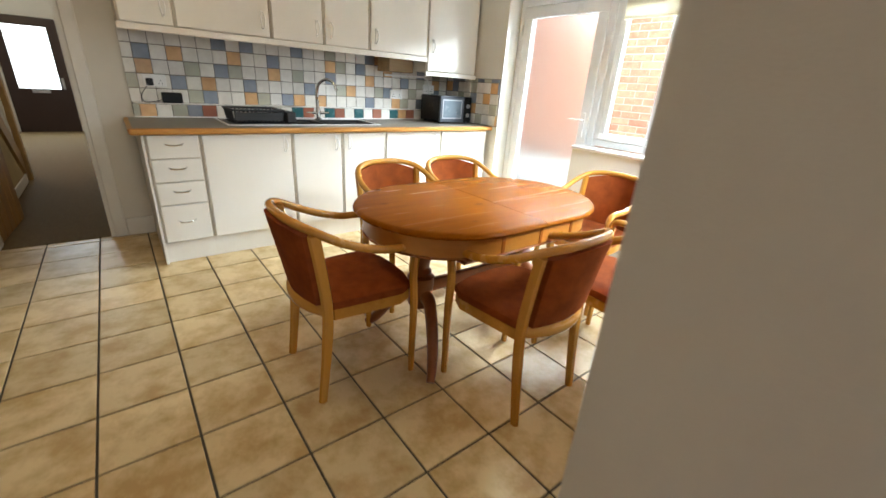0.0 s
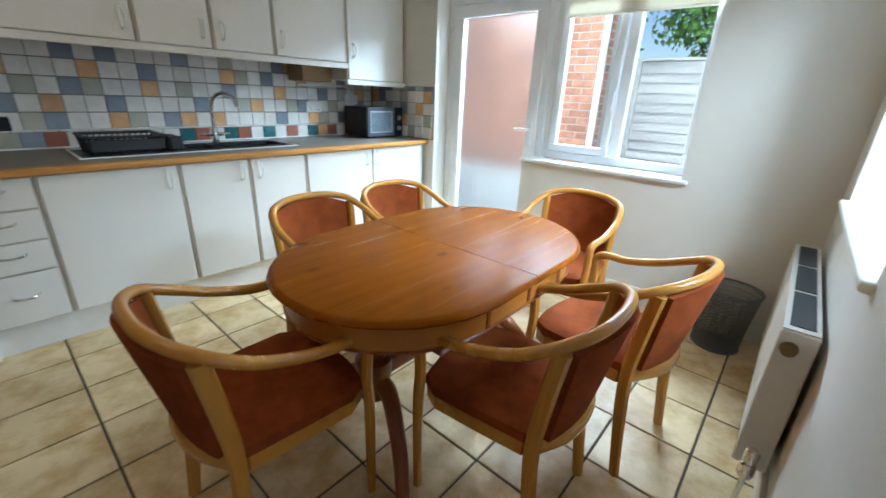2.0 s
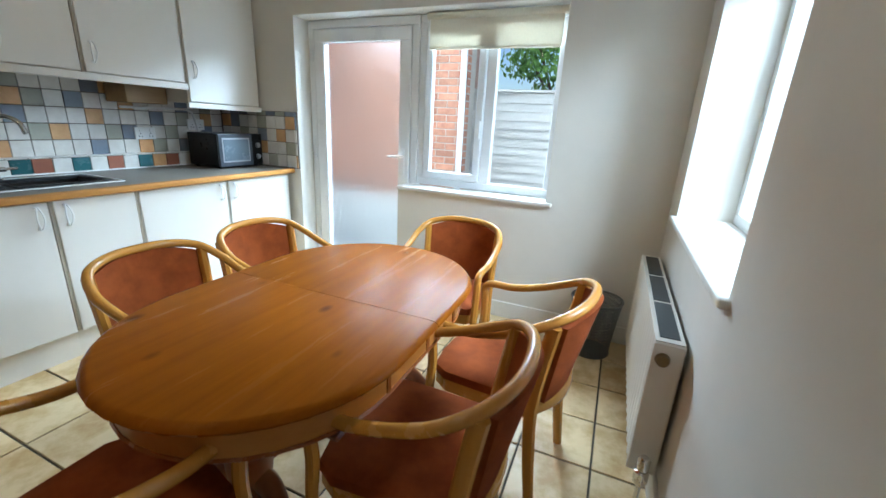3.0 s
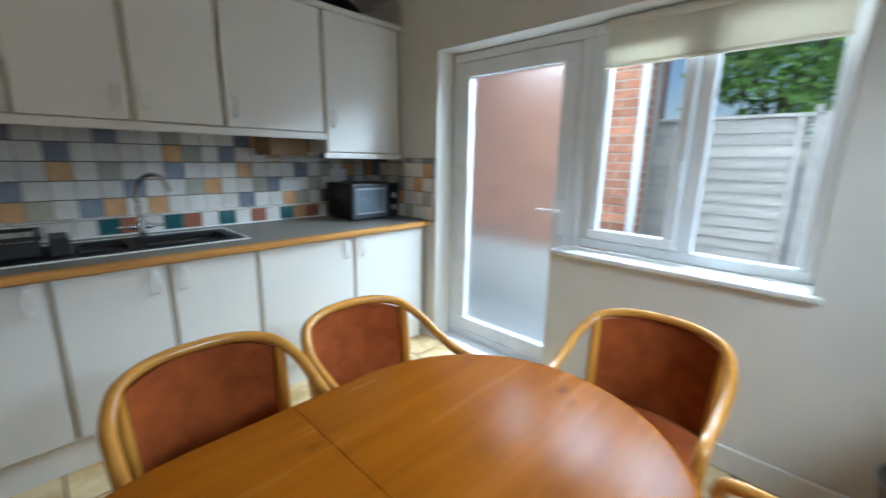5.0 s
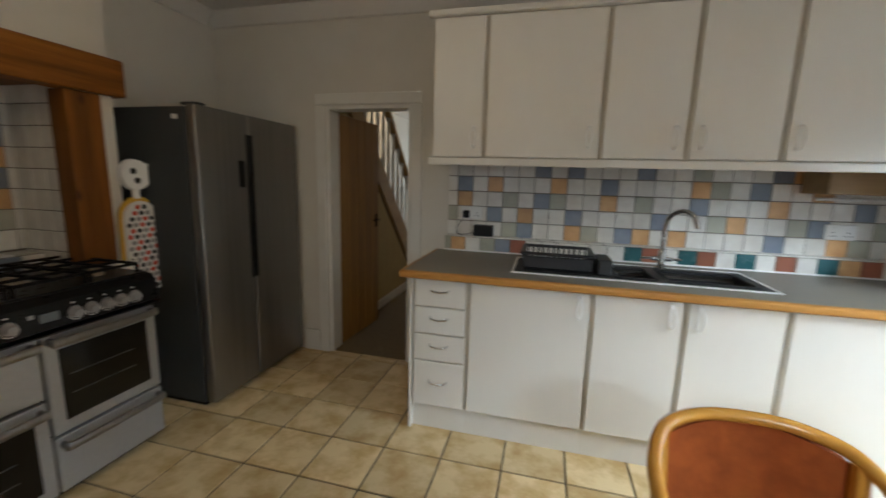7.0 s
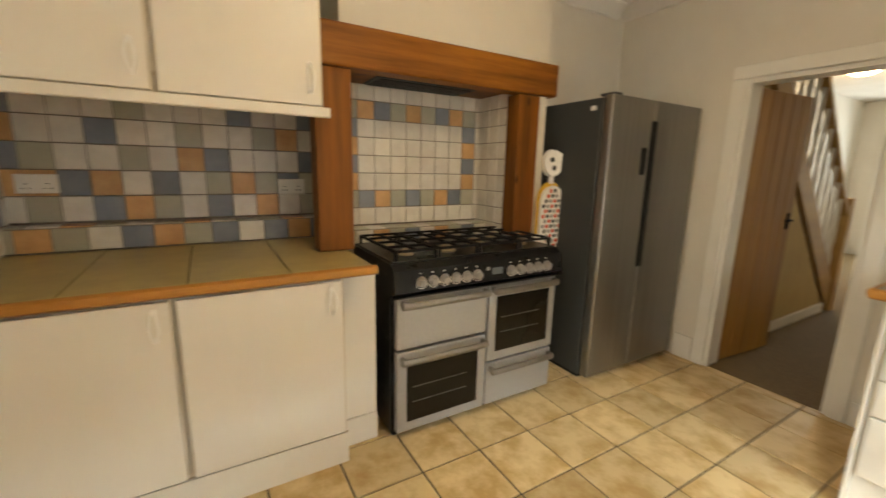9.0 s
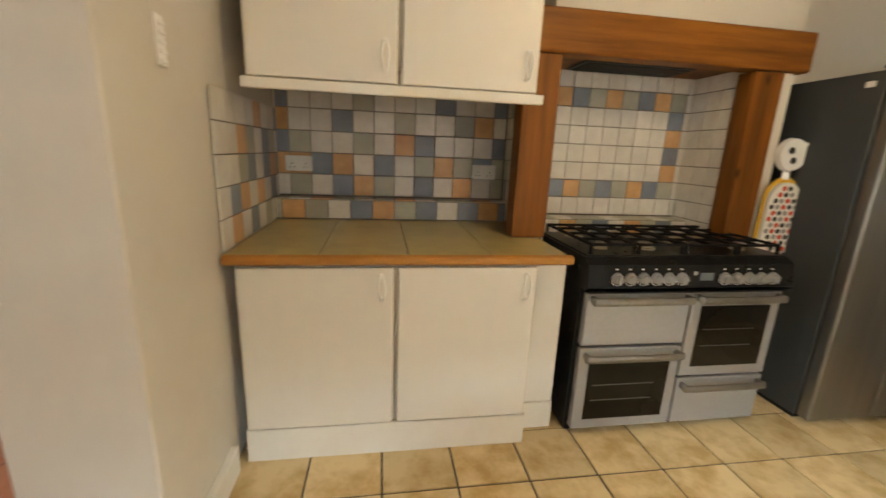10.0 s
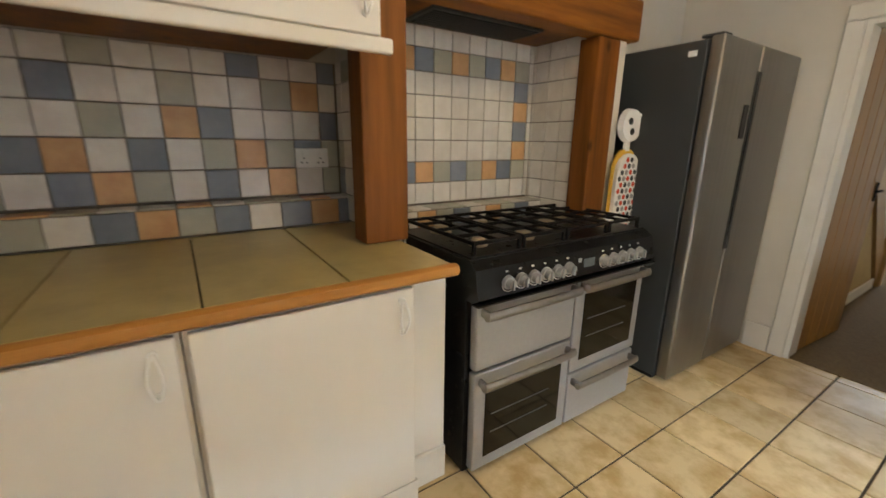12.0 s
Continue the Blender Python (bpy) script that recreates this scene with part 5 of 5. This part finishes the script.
# worktop alcove
b4 = bed("wall_tiling_alcove_ledge", XT, -2.02, YSW + 0.001, -1.566, 0.9, 1.013)
b5 = bed("wall_tiling_alcove", XT + 0.0005, XT + 0.010, YSW + 0.012, -1.566, 1.014, 1.596)
ALC = ["wgwbogwbwowg",
       "oobowbwgogbg",
       "bgwwgwobwwwb",
       "owwbwwgwwgow",
       "bwwwgwwwbwwb"]
field(b4, (-2.016, YSW + 0.014, 0), (0, 1, 0), 1.325, 0.905, 1.0125, ["gogwbogbwbob"], "wg", 4, 0.1245, 0.12, 0.032)
field(b5, (XT + 0.014, YSW + 0.014, 0), (0, 1, 0), 1.32, 1.028, 1.595, ALC, "wwgb", 5, 0.1178, 0.12, 0.065)
CAPS = {k: shared("tile", 0.113, 0.095, 0.008, 0.0018, KINDS[k]) for k in "wog"}
for i, k in enumerate("gwogwgowggow"):
    cy, wy = clipped(-2.953 + i * 0.1178, -2.958 + (i + 1) * 0.1178, YSW + 0.014, -1.568)
    piece("ledge_tile", CAPS[k], b4, (-2.066, cy, 1.0165), (wy / 0.113, 1, 1), math.pi / 2)
b6 = bed("wall_tiling_alcove_side", XT + 0.011, -1.25, YSW + 0.0005, YSW + 0.008, 0.9035, 1.496)
field(b6, (-1.226, YSW + 0.012, 0), (-1, 0, 0), 0.88, 0.9045, 1.498, ["wowbwgwo", "wbowowbw", "wwgbwbog", "wwogwbgw", "wwwwowwb"], "wwg", 6, 0.118, 0.1185)
b7 = bed("wall_tiling_alcove_pier", XT + 0.016, XB - 0.002, -1.5755, -1.566, 0.9035, 1.596)
field(b7, (XB - 0.004, -1.5795, 0), (-1, 0, 0), 0.54, 0.908, 1.595, ["wgbw", "bwgw", "gwww", "wwbw"], "wgw", 7, 0.118, 0.12)

# cooker recess
b8 = bed("wall_tiling_recess_ledge", XR, -1.864, -1.539, -0.471, 0.70, 0.948)
b9 = bed("wall_tiling_recess", XR + 0.0005, XR + 0.010, -1.539, -0.481, 0.949, 1.80)
field(b8, (-1.860, -1.535, 0), (0, 1, 0), 1.05, 0.855, 0.9475, ["wgwogbwogbw"], "w", 8, 0.103, 0.103, 0.027)
REC = ["wwwwwwwwwww", "wgbogbgobgw", "wowwwwwwwow", "wbwwwwwwwbw", "wowwwwwwwow", "wbwwwwwwwbw", "wgobgogbogw", "wwwwwwwwwww"]
field(b9, (XR + 0.014, -1.535, 0), (0, 1, 0), 1.05, 0.963, 1.798, REC, "w", 9, 0.104, 0.104, 0.084)
capr = shared("tile", 0.1, 0.12, 0.008, 0.0018, TG)
capp = shared("tile", 0.1, 0.12, 0.008, 0.0018, TW)
for i in range(10):
    piece("ledge_tile", (capr, capp)[i % 3 == 2], b8, (-1.926, -1.48 + i * 0.104, 0.9515), rz=math.pi / 2)
b10 = bed("wall_tiling_recess_side", XR + 0.016, XB - 0.002, -0.480, -0.4705, 0.88, 1.80)
field(b10, (XB - 0.004, -0.484, 0), (-1, 0, 0), 0.42, 0.859, 1.798, [], "w", 10, 0.1, 0.104)
b11 = bed("wall_tiling_recess_far", XR + 0.016, XB - 0.002, -1.5395, -1.530, 0.88, 1.80)
field(b11, (XR + 0.02, -1.526, 0), (1, 0, 0), 0.42, 0.859, 1.798, [], "w", 11, 0.1, 0.104)

# bricks of the wall across the passage: those in sight of the window singly, the rest joined
bk = shared("brick", 0.1, 0.215, 0.065, 0.004, BRICK)
rb = random.Random(5)
rest = bmesh.new()
for j in range(44):
    for i in range(14):
        y = BYE + 0.11 + i * 0.225 + (0.1125 if j % 2 else 0)
        z = 0.04 + j * 0.075
        if i < 9 and 9 < j < 38:
            piece("brick", bk, WALLB, (BXF + 0.05 + rb.uniform(-0.002, 0.002), y, z))
            if i == 0 and j % 2:
                piece("brick", bk, WALLB, (BXF + 0.05, BYE + 0.054, z), (1, 0.47, 1))
        else:
            bx(rest, BXF, BXF + 0.1, y - 0.1075, y + 0.1075, z - 0.0325, z + 0.0325)
tagged(part("brickwork", rest, BRICK, NBH), kind="stuff")
